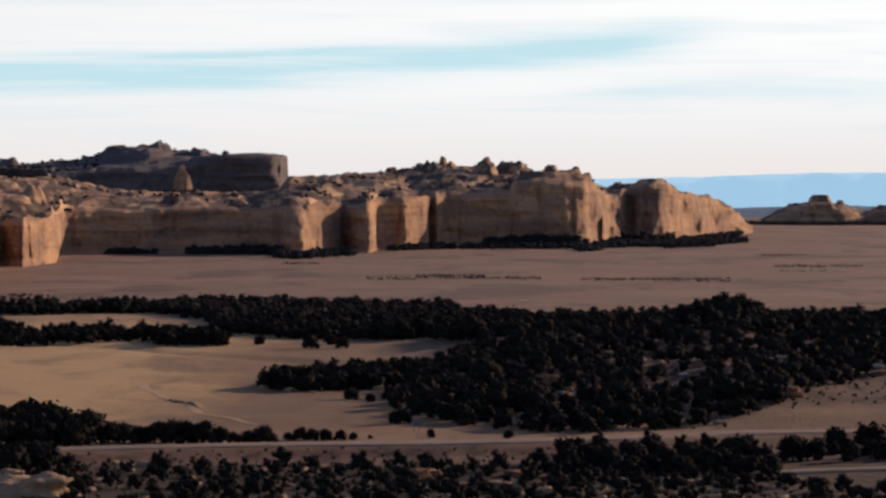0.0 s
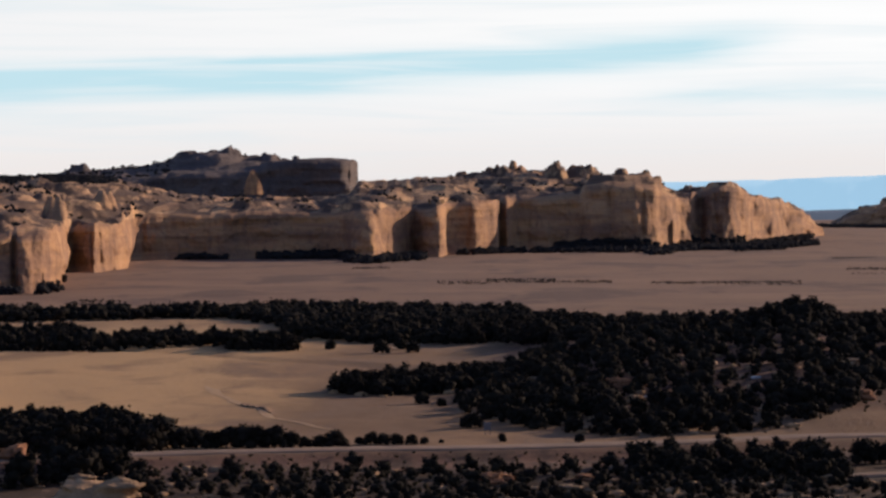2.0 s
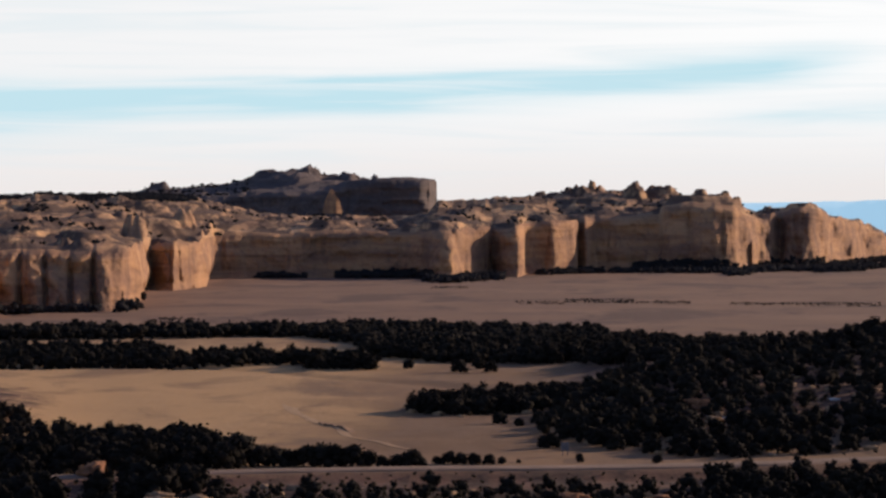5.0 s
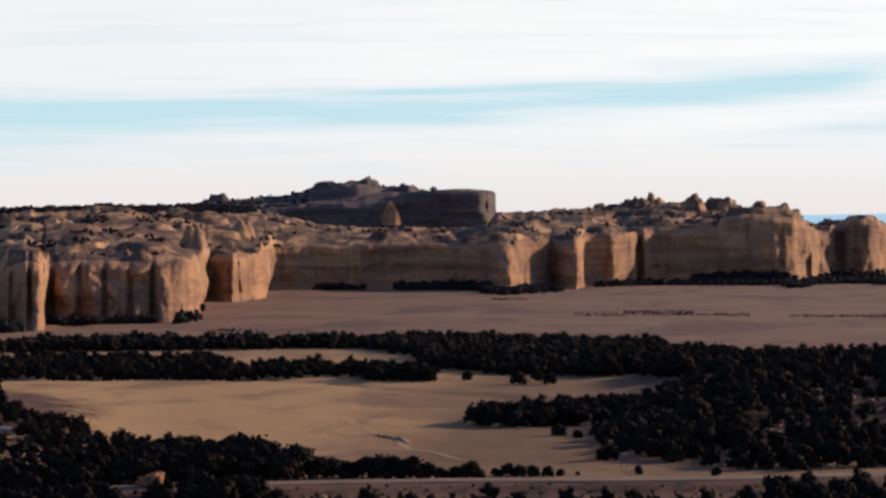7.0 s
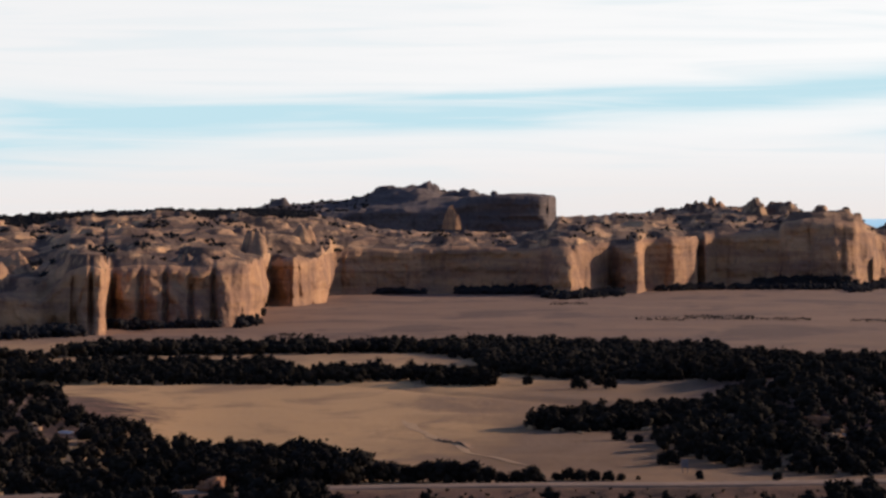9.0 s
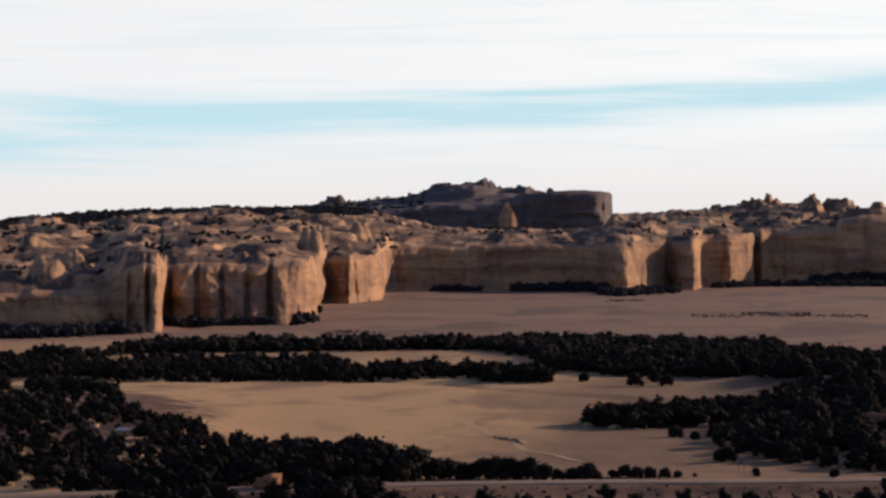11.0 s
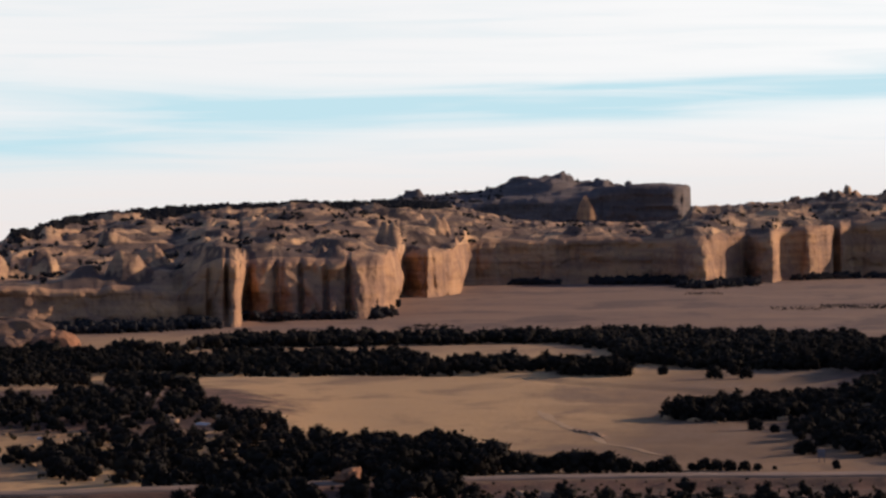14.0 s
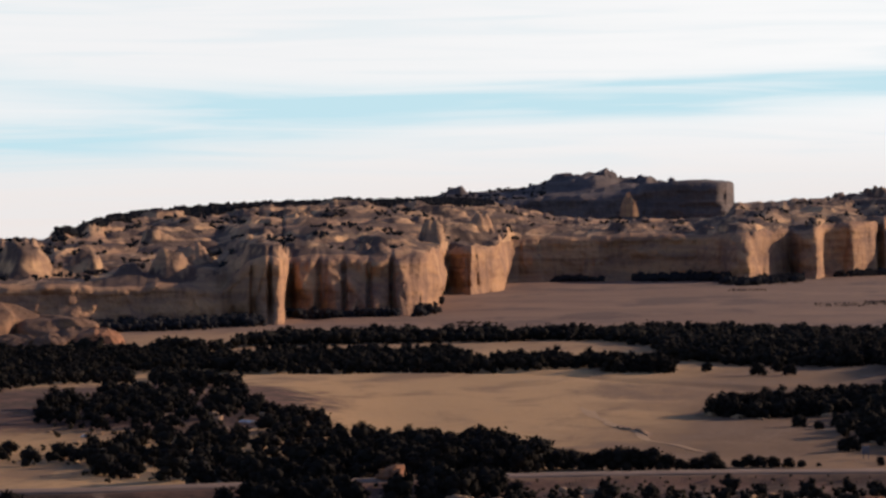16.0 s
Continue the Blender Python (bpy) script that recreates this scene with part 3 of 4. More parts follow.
FAR_BASE = [
    (5.66, 3300, -0.8), (5.92, 3280, 3.5), (6.17, 3270, 11.8), (6.58, 3250, 16.6), (6.66, 3250, 22.4),
    (6.99, 3250, 22.4), (7.07, 3250, 16.6), (7.35, 3260, 14.2), (7.61, 3280, 6.5), (7.82, 3270, 13.0),
    (8.38, 3260, 15.4), (8.89, 3300, -2.5),
]
FAR_CREST = [
    (5.66, 3450, 0.9), (5.92, 3450, 8.4), (6.17, 3450, 17.0), (6.43, 3450, 20.7), (6.64, 3450, 22.5),
    (6.99, 3450, 22.5), (7.05, 3450, 20.1), (7.17, 3450, 22.6), (7.35, 3450, 18.2), (7.51, 3450, 13.3),
    (7.71, 3450, 12.1), (7.82, 3450, 17.0), (8.38, 3450, 18.2), (8.89, 3450, 5.3),
]
outcrop, FAR_TOP, FAR_BEARINGS, FAR_FOOT = escarpment("rock_outcrop", FAR_BASE, FAR_CREST, (7.0,), flute=7.0, knob=4.0, size=45, seed=71, slope_rows=70, lean=12.0, knobs=((6.82, 0.21, 3400, 24, 29.5), (7.18, 0.08, 3400, 14, 23.6), (6.35, 0.14, 3380, 18, 21.0), (7.95, 0.14, 3380, 18, 19.0)))
tagged(outcrop, "low tan sandstone outcrop with a flat cap, far across the plain", "outcrop")


# ---- distance ----
def ridge(name, reach, b0, b1, heights, mat, low=-20.0, jag=2.0, seed=0):
    b = np.arange(b0, b1, 0.03)
    h = np.interp(b, np.linspace(b0, b1, len(heights)), heights) + jag * fractal(b * 1.5, 0, 5, seed)
    rows = []
    for k in range(9):
        s = k / 8
        x, y = plan(b, reach - 220 * (1 - s) + 25 * rough2(b * 3, s * 4, seed + 3))
        rows.append(np.stack([x, y, low + (h - low) * s], -1))
    x, y = plan(b, reach + 120.0)
    rows.append(np.stack([x, y, h * 0 + low], -1))
    return new(name, mesh_from(name, np.stack(rows).reshape(-1, 3), grid_faces(len(rows), len(b)), mat))


# Air haze put into the colour: an even emitted blue over a near-black base.
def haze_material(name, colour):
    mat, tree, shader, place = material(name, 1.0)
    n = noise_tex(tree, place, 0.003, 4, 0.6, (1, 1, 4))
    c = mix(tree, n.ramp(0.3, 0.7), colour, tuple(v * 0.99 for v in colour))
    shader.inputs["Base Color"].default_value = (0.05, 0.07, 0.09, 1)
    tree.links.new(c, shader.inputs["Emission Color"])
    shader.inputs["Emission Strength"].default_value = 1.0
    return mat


MOUNTAIN = haze_material("distant_mountain_haze_glow", (0.35, 0.57, 0.76))
# The wooded flats glow navy for the haze in front of them.
FLATS = haze_material("far_woodland_haze_glow", (0.030, 0.050, 0.085))
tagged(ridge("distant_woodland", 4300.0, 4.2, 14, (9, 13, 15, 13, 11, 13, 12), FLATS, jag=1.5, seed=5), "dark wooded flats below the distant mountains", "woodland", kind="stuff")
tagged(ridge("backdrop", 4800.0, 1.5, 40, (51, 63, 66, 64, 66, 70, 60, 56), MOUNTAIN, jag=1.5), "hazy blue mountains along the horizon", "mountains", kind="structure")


# ---- trees ----
def lumpy_ball(bm, centre, radius, rng, squash=0.8, level=1):
    made = bmesh.ops.create_icosphere(bm, subdivisions=level, radius=1.0)["verts"]
    off = Vector((rng.uniform(-9, 9), rng.uniform(-9, 9), rng.uniform(-9, 9)))
    for v in made:
        k = radius * (0.82 + 0.5 * noise.noise(v.co * 1.7 + off))
        v.co = Vector((v.co.x * k, v.co.y * k, v.co.z * k * squash)) + centre


def tuft(bm, centre, out, size, rng, plain=False):
    """A small spray of foliage: three blades."""
    for _ in range(3):
        way = (out + Vector((rng.uniform(-1, 1), rng.uniform(-1, 1), rng.uniform(-0.6, 1.1))) * 0.8).normalized()
        side = way.cross(Vector((rng.uniform(-1, 1), rng.uniform(-1, 1), rng.uniform(-1, 1)))).normalized() * size * 0.42
        root = centre - way * size * 0.3
        if plain:
            bm.faces.new([bm.verts.new(p) for p in (root - side * 0.8, root + side * 0.8, centre + way * size * rng.uniform(0.8, 1.25))])
            continue
        bm.faces.new([bm.verts.new(p) for p in (root, centre + way * size * 0.4 + side, centre + way * size * rng.uniform(0.8, 1.25), centre + way * size * 0.4 - side)])


def crown_mesh(name, seed, tall, wide, lobes, tufts, level, mat=None, low=0.0, spray=(0.04, 0.075)):
    """Crown of a juniper: uneven lobes of foliage covered with sprays, open in places."""
    rng = random.Random(seed)
    bm = bmesh.new()
    balls = []
    for k in range(lobes):
        f = (k - 1 + rng.random()) / max(1, lobes - 1)
        ang = k * 2.4 + rng.uniform(-0.5, 0.5)
        spread = wide * (0.31 - 0.14 * f * f) * rng.uniform(0.75, 1.15)
        rad = wide * rng.uniform(0.17, 0.25) * (1.05 - 0.12 * f)
        c = Vector((math.cos(ang) * spread, math.sin(ang) * spread, tall * (low + 0.10 + 0.58 * f)))
        c.z = max(c.z, rad * 0.62 + tall * low)
        if k == 0:
            c, rad = Vector((0, 0, tall * 0.46)), min(wide * 0.36, tall * 0.44)
        balls.append((c, rad))
        lumpy_ball(bm, c, rad * 0.95, rng, 0.92, level)
    for _ in range(tufts):
        c, rad = balls[rng.randrange(lobes)]
        way = Vector((rng.gauss(0, 1), rng.gauss(0, 1), rng.gauss(0.15, 1))).normalized()
        tuft(bm, c + Vector((way.x, way.y, way.z * 0.85)) * rad * rng.uniform(0.78, 1.02), way, wide * rng.uniform(*spray), rng, level == 0)
    me = bpy.data.meshes.new(name)
    bm.to_mesh(me)
    bm.free()
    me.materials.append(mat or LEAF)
    me.polygons.foreach_set("use_smooth", [True] * len(me.polygons))
    return me


def trunk_mesh(seed, tall, wide):
    """Short twisted stem that forks into limbs."""
    rng = random.Random(seed)
    bm = bmesh.new()

    def limb(a, b, r0, r1):
        rings = []
        for k in range(4):
            t = k / 3
            c = a.lerp(b, t) + Vector((rng.uniform(-1, 1), rng.uniform(-1, 1), 0)) * r0 * 0.6 * (0 < k < 3)
            r = r0 + (r1 - r0) * t
            rings.append([bm.verts.new(c + Vector((math.cos(q * 1.0472), math.sin(q * 1.0472), 0)) * r) for q in range(6)])
        for k in range(3):
            for q in range(6):
                bm.faces.new((rings[k][q], rings[k][(q + 1) % 6], rings[k + 1][(q + 1) % 6], rings[k + 1][q]))

    fork = Vector((rng.uniform(-0.15, 0.15), rng.uniform(-0.15, 0.15), tall * 0.22))
    limb(Vector((0, 0, -0.3)), fork, 0.24, 0.17)
    for k in range(5):
        a = k * 1.2566 + rng.uniform(-0.4, 0.4)
        limb(fork, Vector((math.cos(a) * wide * 0.26, math.sin(a) * wide * 0.26, tall * rng.uniform(0.42, 0.72))), 0.12, 0.03)
    me = bpy.data.meshes.new("trunk")
    bm.to_mesh(me)
    bm.free()
    me.materials.append(BARK)
    return me


FORMS = []
for k, (tall, wide) in enumerate(((4.4, 4.6), (3.9, 4.9), (5.0, 4.4), (3.4, 3.8), (4.6, 5.4), (1.5, 2.5), (1.9, 2.3))):
    tree = new("juniper_tree" if tall > 2 else "shrub")
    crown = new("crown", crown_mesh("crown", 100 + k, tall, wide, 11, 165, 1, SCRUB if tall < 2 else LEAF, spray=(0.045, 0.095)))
    trunk = new("trunk", trunk_mesh(200 + k, tall, wide))
    crown.parent = trunk.parent = tree
    if tall > 2:
        tagged(tree, "dark green bushy juniper tree on dry ground", "tree", "junipers")
    else:
        tagged(tree, "low dark evergreen shrub among pale stones", "shrub", "shrubs")
    FORMS.append(tree)
used_forms = set()


def place_tree(x, y, form, scale, turn, label=""):
    m = Matrix.Translation((x, y, height_at(x, y) - 0.05)) @ Matrix.Rotation(turn, 4, "Z") @ Matrix.Diagonal((scale, scale, scale, 1))
    if form not in used_forms:
        used_forms.add(form)
        tree = FORMS[form]
        tree.matrix_basis = m
    else:
        tree = copy_thing(FORMS[form], Matrix())
        tree.matrix_basis = m
    if label:
        tagged(tree, label)
    return tree


def baked(me):
    """A mesh's points and triangles as arrays; the mesh itself goes."""
    me.calc_loop_triangles()
    co = np.empty(len(me.vertices) * 3)
    me.vertices.foreach_get("co", co)
    tri = np.empty(len(me.loop_triangles) * 3, int)
    me.loop_triangles.foreach_get("vertices", tri)
    bpy.data.meshes.remove(me)
    return co.reshape(-1, 3), tri.reshape(-1, 3)


SIZES = ((4.3, 4.7), (3.8, 4.9), (4.9, 4.5), (3.2, 3.6))
SMALL = [baked(crown_mesh("crown", 300 + k, tall, wide, 6, 70, 0, spray=(0.05, 0.095))) for k, (tall, wide) in enumerate(SIZES)]
DISTANT = [baked(crown_mesh("crown", 320 + k, tall * 0.86, wide * 1.15, 5, 16, 0, spray=(0.05, 0.09))) for k, (tall, wide) in enumerate(SIZES)]
SHRUB = [baked(crown_mesh("crown", 340 + k, 2.6, 4.6, 2, 9, 0, low=0.0)) for k in range(4)]


def woodland(name, spots, label, category="woodland", mat=None, forms=None):
    """Many trees too close together to count, as one mesh; spots are x, y, z, scale, turn."""
    verts, faces, n = [], [], 0
    for k, (x, y, z, s, turn) in enumerate(spots):
        kinds = forms or (SMALL if y < 700 else DISTANT)
        co, tri = kinds[k % len(kinds)]
        c, q = math.cos(turn), math.sin(turn)
        p = co @ np.array([[c, q, 0], [-q, c, 0], [0, 0, 1]]) * s + np.array([x, y, z])
        verts.append(p)
        faces.append(tri + n)
        n += len(p)
    if not verts:
        return None
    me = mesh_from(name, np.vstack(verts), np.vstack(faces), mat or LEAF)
    return tagged(new(name, me), label, category, kind="stuff")


def inside_many(poly, x, y):
    """Which of the points lie inside an outline."""
    hit, n = np.zeros(len(x), bool), len(poly)
    for k in range(n):
        (x0, y0), (x1, y1) = poly[k], poly[(k + 1) % n]
        if y0 != y1:
            hit ^= ((y0 > y) != (y1 > y)) & (x < x0 + (y - y0) / (y1 - y0) * (x1 - x0))
    return hit


def scatter(poly, gap, seed, keep=1.0, clear=(), holes=(), leak=0.0):
    """Points at least gap metres apart inside an outline of bearings and distances."""
    pts = [tuple(float(v) for v in plan(b, r)) for b, r in poly]
    xs, ys = [p[0] for p in pts], [p[1] for p in pts]
    gaps = [[tuple(float(v) for v in plan(b, r)) for b, r in hole] for hole in holes]
    cells, out = {}, []
    count = int((max(xs) - min(xs)) * (max(ys) - min(ys)) / gap ** 2 * 7)
    draw = np.random.RandomState(seed)
    px, py = draw.uniform(min(xs), max(xs), count), draw.uniform(min(ys), max(ys), count)
    jx, jy = px + 2.5 * rough2(px / 6, py / 14, seed + 70), py + 4.0 * rough2(px / 9, py / 20, seed + 71)
    ok = rough2(px / 11.0, py / 38.0, seed) * 0.5 + 0.5 <= keep + 0.25 * draw.rand(count)
    ok &= inside_many(pts, jx, jy)
    for h in gaps:
        ok &= ~inside_many(h, px, py) | (draw.rand(count) < leak)
    for c in clear:
        ok &= np.hypot(px - c[0], py - c[1]) >= c[2]
    for x, y in zip(px[ok].tolist(), py[ok].tolist()):
        key = (int(x // gap), int(y // gap))
        if any(math.dist((x, y), p) < gap for i in (-1, 0, 1) for j in (-1, 0, 1) for p in cells.get((key[0] + i, key[1] + j), ())):
            continue
        cells.setdefault(key, []).append((x, y))
        out.append((x, y))
    return out


STAND_FAR = [
    (-16.17, 735), (-13.80, 738), (-12.30, 742), (-11.55, 790), (-11.03, 816), (-9.08, 812), (-7.13, 812), (-4.15, 837),
    (-1.89, 828), (0.16, 793), (0.58, 669), (-0.25, 651), (-0.86, 641), (-2.30, 656),
    (-3.94, 678), (-4.25, 761), (-4.97, 793), (-6.20, 797), (-7.44, 789), (-11.03, 778),
    (-13.80, 737), (-16.17, 712),
]
STAND_MID = [
    (-16.17, 728), (-13.19, 724), (-12.57, 694), (-11.65, 694), (-11.03, 724), (-9.28, 724),
    (-8.05, 706), (-7.54, 667), (-5.23, 661), (-5.05, 656), (-4.03, 651), (-4.03, 624),
    (-5.07, 622), (-5.23, 646), (-8.05, 636), (-11.13, 646), (-11.85, 654), (-12.47, 664),
    (-13.80, 656), (-16.17, 641),
]
STAND_HILL = [
    (-3.38, 485), (-2.30, 478), (-1.48, 486), (-0.70, 482), (-0.64, 422), (0.39, 407),
    (1.81, 396), (3.55, 399), (5.20, 407), (6.12, 426), (7.35, 464), (9.41, 485),
    (9.41, 750), (6.84, 757), (4.27, 737), (2.22, 712), (0.78, 656), (0.58, 549),
    (0.06, 518), (-1.48, 525), (-2.71, 503), (-3.38, 494),
]
STAND_LEFT = [
    (-15.22, 491), (-14.92, 521), (-14.09, 530), (-12.76, 518), (-12.45, 524), (-11.78, 517),
    (-11.63, 487), (-10.40, 456), (-9.99, 435), (-9.47, 432), (-8.44, 420), (-7.31, 399),
    (-6.60, 381), (-6.65, 374), (-8.34, 372), (-9.99, 360), (-12.24, 354), (-12.33, 373),
    (-14.09, 372), (-15.12, 397), (-16.76, 398), (-16.76, 420), (-15.74, 425), (-15.12, 419),
    (-15.33, 453),
]


HILL_CLEAR = [
    (6.02, 483, 5.0), (6.43, 485, 4.0), (5.51, 492, 4.0), (2.06, 458, 4.5),
    (1.45, 461, 3.5), (2.22, 443, 4.0), (3.04, 436, 4.0), (1.60, 442, 3.0),
    (4.38, 466, 3.5), (4.68, 460, 3.0), (3.86, 448, 3.5), (3.25, 412, 4.0),
    (2.53, 426, 3.0), (4.58, 429, 4.0), (7.76, 485, 4.0), (4.07, 423, 3.0),
    (6.28, 436, 4.0), (5.40, 423, 4.0), (0.68, 557, 5.0),
]
LEFT_CLEAR = [
    (-15.33, 539, 5.0), (-14.81, 536, 6.0), (-14.40, 529, 4.0), (-13.58, 574, 4.0),
    (-15.84, 449, 6.0), (-15.33, 443, 6.0), (-12.24, 522, 3.0), (-11.73, 452, 5.0),
    (-12.35, 447, 5.0), (-13.07, 436, 4.0), (-11.58, 447, 4.0), (-12.14, 693, 5.0),
    (-12.86, 681, 4.0), (-12.04, 739, 5.0), (-9.78, 443, 3.0), (-11.22, 436, 3.0),
    (-12.66, 793, 6.0), (-12.04, 792, 6.0),
]
LEFT_HOLES = [
    [(-15.53, 557), (-14.15, 554), (-14.25, 498), (-15.38, 493)],
    [(-16.87, 461), (-15.27, 454), (-15.12, 433), (-15.22, 416), (-16.87, 420)],
    [(-13.77, 633), (-13.32, 632), (-13.37, 520), (-13.68, 520)],
    [(-12.19, 458), (-11.40, 459), (-11.53, 431), (-12.09, 431)],
    [(-13.22, 440), (-12.81, 439), (-12.81, 420), (-13.17, 420)],
]
HILL_HOLES = [
    [(5.51, 500), (6.74, 493), (6.74, 466), (5.61, 475)],
    [(1.24, 470), (2.42, 466), (2.42, 440), (1.50, 442)],
    [(4.17, 427), (4.68, 427), (4.68, 408), (4.17, 408)],
]


def off_road(pts, gap):
    return [p for p in pts if np.min(np.hypot(ROAD_PATH[:, 0] - p[0], ROAD_PATH[:, 1] - p[1])) > gap]


def spots_in(circles):
    return [(*(float(v) for v in plan(b, r)), rad) for b, r, rad in circles]


def plant(poly, gap, seed, keep, label, clear=(), singles=0, size=(0.65, 1.3), kinds=(0, 1, 2, 3, 4), holes=(), leak=0.0):
    """Fills an outline with junipers: the nearest as trees of their own, the rest as one woodland."""
    rng = random.Random(seed + 1)
    pts = sorted(off_road(scatter(poly, gap, seed, keep, spots_in(clear), holes, leak), 5.5), key=lambda p: math.hypot(*p))
    rest = []
    heights = land(*np.array(pts).T) if pts else ()
    for k, (x, y) in enumerate(pts):
        s, turn = rng.uniform(*size) * (1.0 if rng.random() < 0.85 else 0.7), rng.uniform(0, 6.283)
        if k < singles:
            place_tree(x, y, rng.choice(kinds), s * (1.9 if max(kinds) > 4 else 1.0), turn)
        else:
            rest.append((x, y, float(heights[k]) - 0.05, s, turn))
    woodland("juniper_woodland", rest, label)


plant(STAND_FAR, 2.4, 11, 1.0, "dense dark juniper woodland across the valley floor")
plant(STAND_MID, 2.5, 12, 0.9, "dark band of junipers at the meadow's far edge", singles=20, size=(0.55, 1.1), holes=LEFT_HOLES)
plant(STAND_HILL, 3.2, 13, 0.68, "dense dark junipers on a low stony hill", HILL_CLEAR, singles=70, size=(0.55, 1.05), holes=HILL_HOLES, leak=0.25)
plant(STAND_LEFT, 3.0, 14, 0.62, "dark juniper woodland beside the gravel road", LEFT_CLEAR, singles=70, size=(0.45, 0.95), holes=LEFT_HOLES)
STAND_UPPER = [
    (-16.76, 675), (-15.53, 659), (-14.09, 644), (-13.07, 618), (-12.35, 575), (-11.78, 566),
    (-11.67, 558), (-12.14, 548), (-12.76, 549), (-13.27, 561), (-14.09, 589), (-15.53, 579),
    (-16.76, 523),
]
plant(STAND_UPPER, 3.0, 26, 0.85, "dark junipers at the end of the meadow", singles=20, size=(0.5, 0.95), holes=LEFT_HOLES)
STAND_TONGUE = [
    (-3.31, 495), (-2.71, 506), (-1.48, 525), (-0.86, 525), (-0.81, 500), (-1.48, 488),
    (-2.30, 480), (-3.23, 485),
]
plant(STAND_TONGUE, 2.3, 27, 1.0, "dark clump of junipers out on the meadow", singles=30, size=(0.75, 1.0))

STAND_JOIN = [
    (-0.95, 648), (-0.20, 628), (0.45, 600), (1.30, 585), (1.40, 715), (0.20, 790), (-0.95, 800),
]
plant(STAND_JOIN, 2.7, 28, 1.0, "dense dark junipers where the valley woodland meets the hill")

# junipers along the road and alone on the meadow: bearing, distance, height
ROADSIDE = [
    (-6.41, 383, 3.2), (-6.05, 380, 3.1), (-5.77, 381, 2.9), (-5.48, 382, 2.5), (-5.23, 382, 3.1), (-4.92, 382, 3.4),
    (-4.64, 382, 3.4), (-4.35, 382, 3.3), (-4.07, 383, 2.4), (-3.79, 382, 1.7), (-3.53, 382, 1.9), (-3.28, 382, 2.6),
    (-3.10, 382, 1.4), (-2.81, 386, 1.2), (-2.61, 386, 1.9), (-2.38, 386, 1.7), (-2.13, 386, 1.7), (-1.87, 386, 1.5),
    (-1.64, 386, 1.1), (-1.32, 387, 0.6), (-0.20, 389, 0.9), (-3.33, 632, 2.3), (-2.40, 613, 3.1), (-2.04, 627, 2.8),
    (-1.84, 613, 2.7), (-1.68, 462, 2.2), (-1.32, 455, 1.5), (-0.97, 462, 2.1), (-0.86, 411, 2.1), (-0.71, 411, 2.4),
    (-0.22, 393, 0.9), (1.19, 388, 1.3), (-15.95, 328, 3.2),
]
for k, (b, r, tall) in enumerate(ROADSIDE):
    x, y = plan(b, r)
    form = (k * 5 + 1) % 5
    own = (4.4, 3.9, 5.0, 3.4, 4.6)[form]
    place_tree(float(x), float(y), form, tall / own, k * 1.9, "low dark juniper bush on the dry meadow" if tall < 2.0 else "")
ROADSIDE_STAND = [
    (-10.83, 381), (-9.59, 398), (-8.05, 411), (-6.92, 408), (-6.51, 392), (-6.53, 379),
    (-8.05, 377), (-10.62, 366),
]
plant(ROADSIDE_STAND, 3.0, 15, 1.0, "dark junipers crowded beside the road", singles=60, size=(0.85, 1.15))
FRONT_STAND = [
    (-7.08, 351), (-4.97, 348), (-1.89, 351), (1.19, 349), (2.32, 352), (5.30, 341),
    (6.53, 324), (8.05, 320), (8.38, 277), (-6.82, 277),
]
plant(FRONT_STAND, 2.7, 16, 0.62, "junipers on stony ground before the road", singles=120, size=(0.2, 0.6), kinds=(5, 6, 5, 6))
FRONT_LEFT = [
    (-12.37, 356), (-11.44, 360), (-10.11, 365), (-7.44, 361), (-7.08, 345), (-7.44, 337),
    (-9.08, 331), (-12.37, 335),
]
plant(FRONT_LEFT, 3.2, 17, 0.95, "dark junipers crowded before the road", [(-9.15, 364, 4.5), (-9.15, 356, 5.0), (-9.2, 348, 5.0), (-9.3, 340, 5.0)], singles=40, size=(0.7, 1.05))
CREST_STAND = [
    (4.50, 548), (5.81, 545), (5.76, 578), (4.63, 575),
]
plant(CREST_STAND, 2.3, 20, 1.0, "taller junipers on the crest of the hill", size=(1.0, 1.45))
FRONT_BANK = [
    (6.28, 361), (6.74, 376), (7.66, 383), (8.79, 394), (9.00, 368), (7.35, 358),
]
plant(FRONT_BANK, 3.0, 19, 0.9, "junipers on the bank by the road bend", singles=20, size=(0.5, 0.9))
FRONT_RIGHT = [
    (2.22, 363), (3.04, 374), (4.99, 374), (5.20, 358), (5.92, 348), (5.71, 335),
    (2.22, 342),
]
plant(FRONT_RIGHT, 2.7, 18, 0.85, "junipers on a stony rise before the road", singles=40, size=(0.45, 0.85))


# ---- low sagebrush on the stony ground ----
def brush(name, poly, gap, seed, keep, label, low=0.2, high=0.38):
    rng = random.Random(seed)
    pts = off_road(scatter(poly, gap, seed, keep), 4.2)
    heights = land(*np.array(pts).T)
    spots = [(x, y, float(z) - 0.03, rng.uniform(low, high), rng.uniform(0, 6.28)) for (x, y), z in zip(pts, heights)]
    woodland(name, spots, label, "shrubs", SAGE, SHRUB)


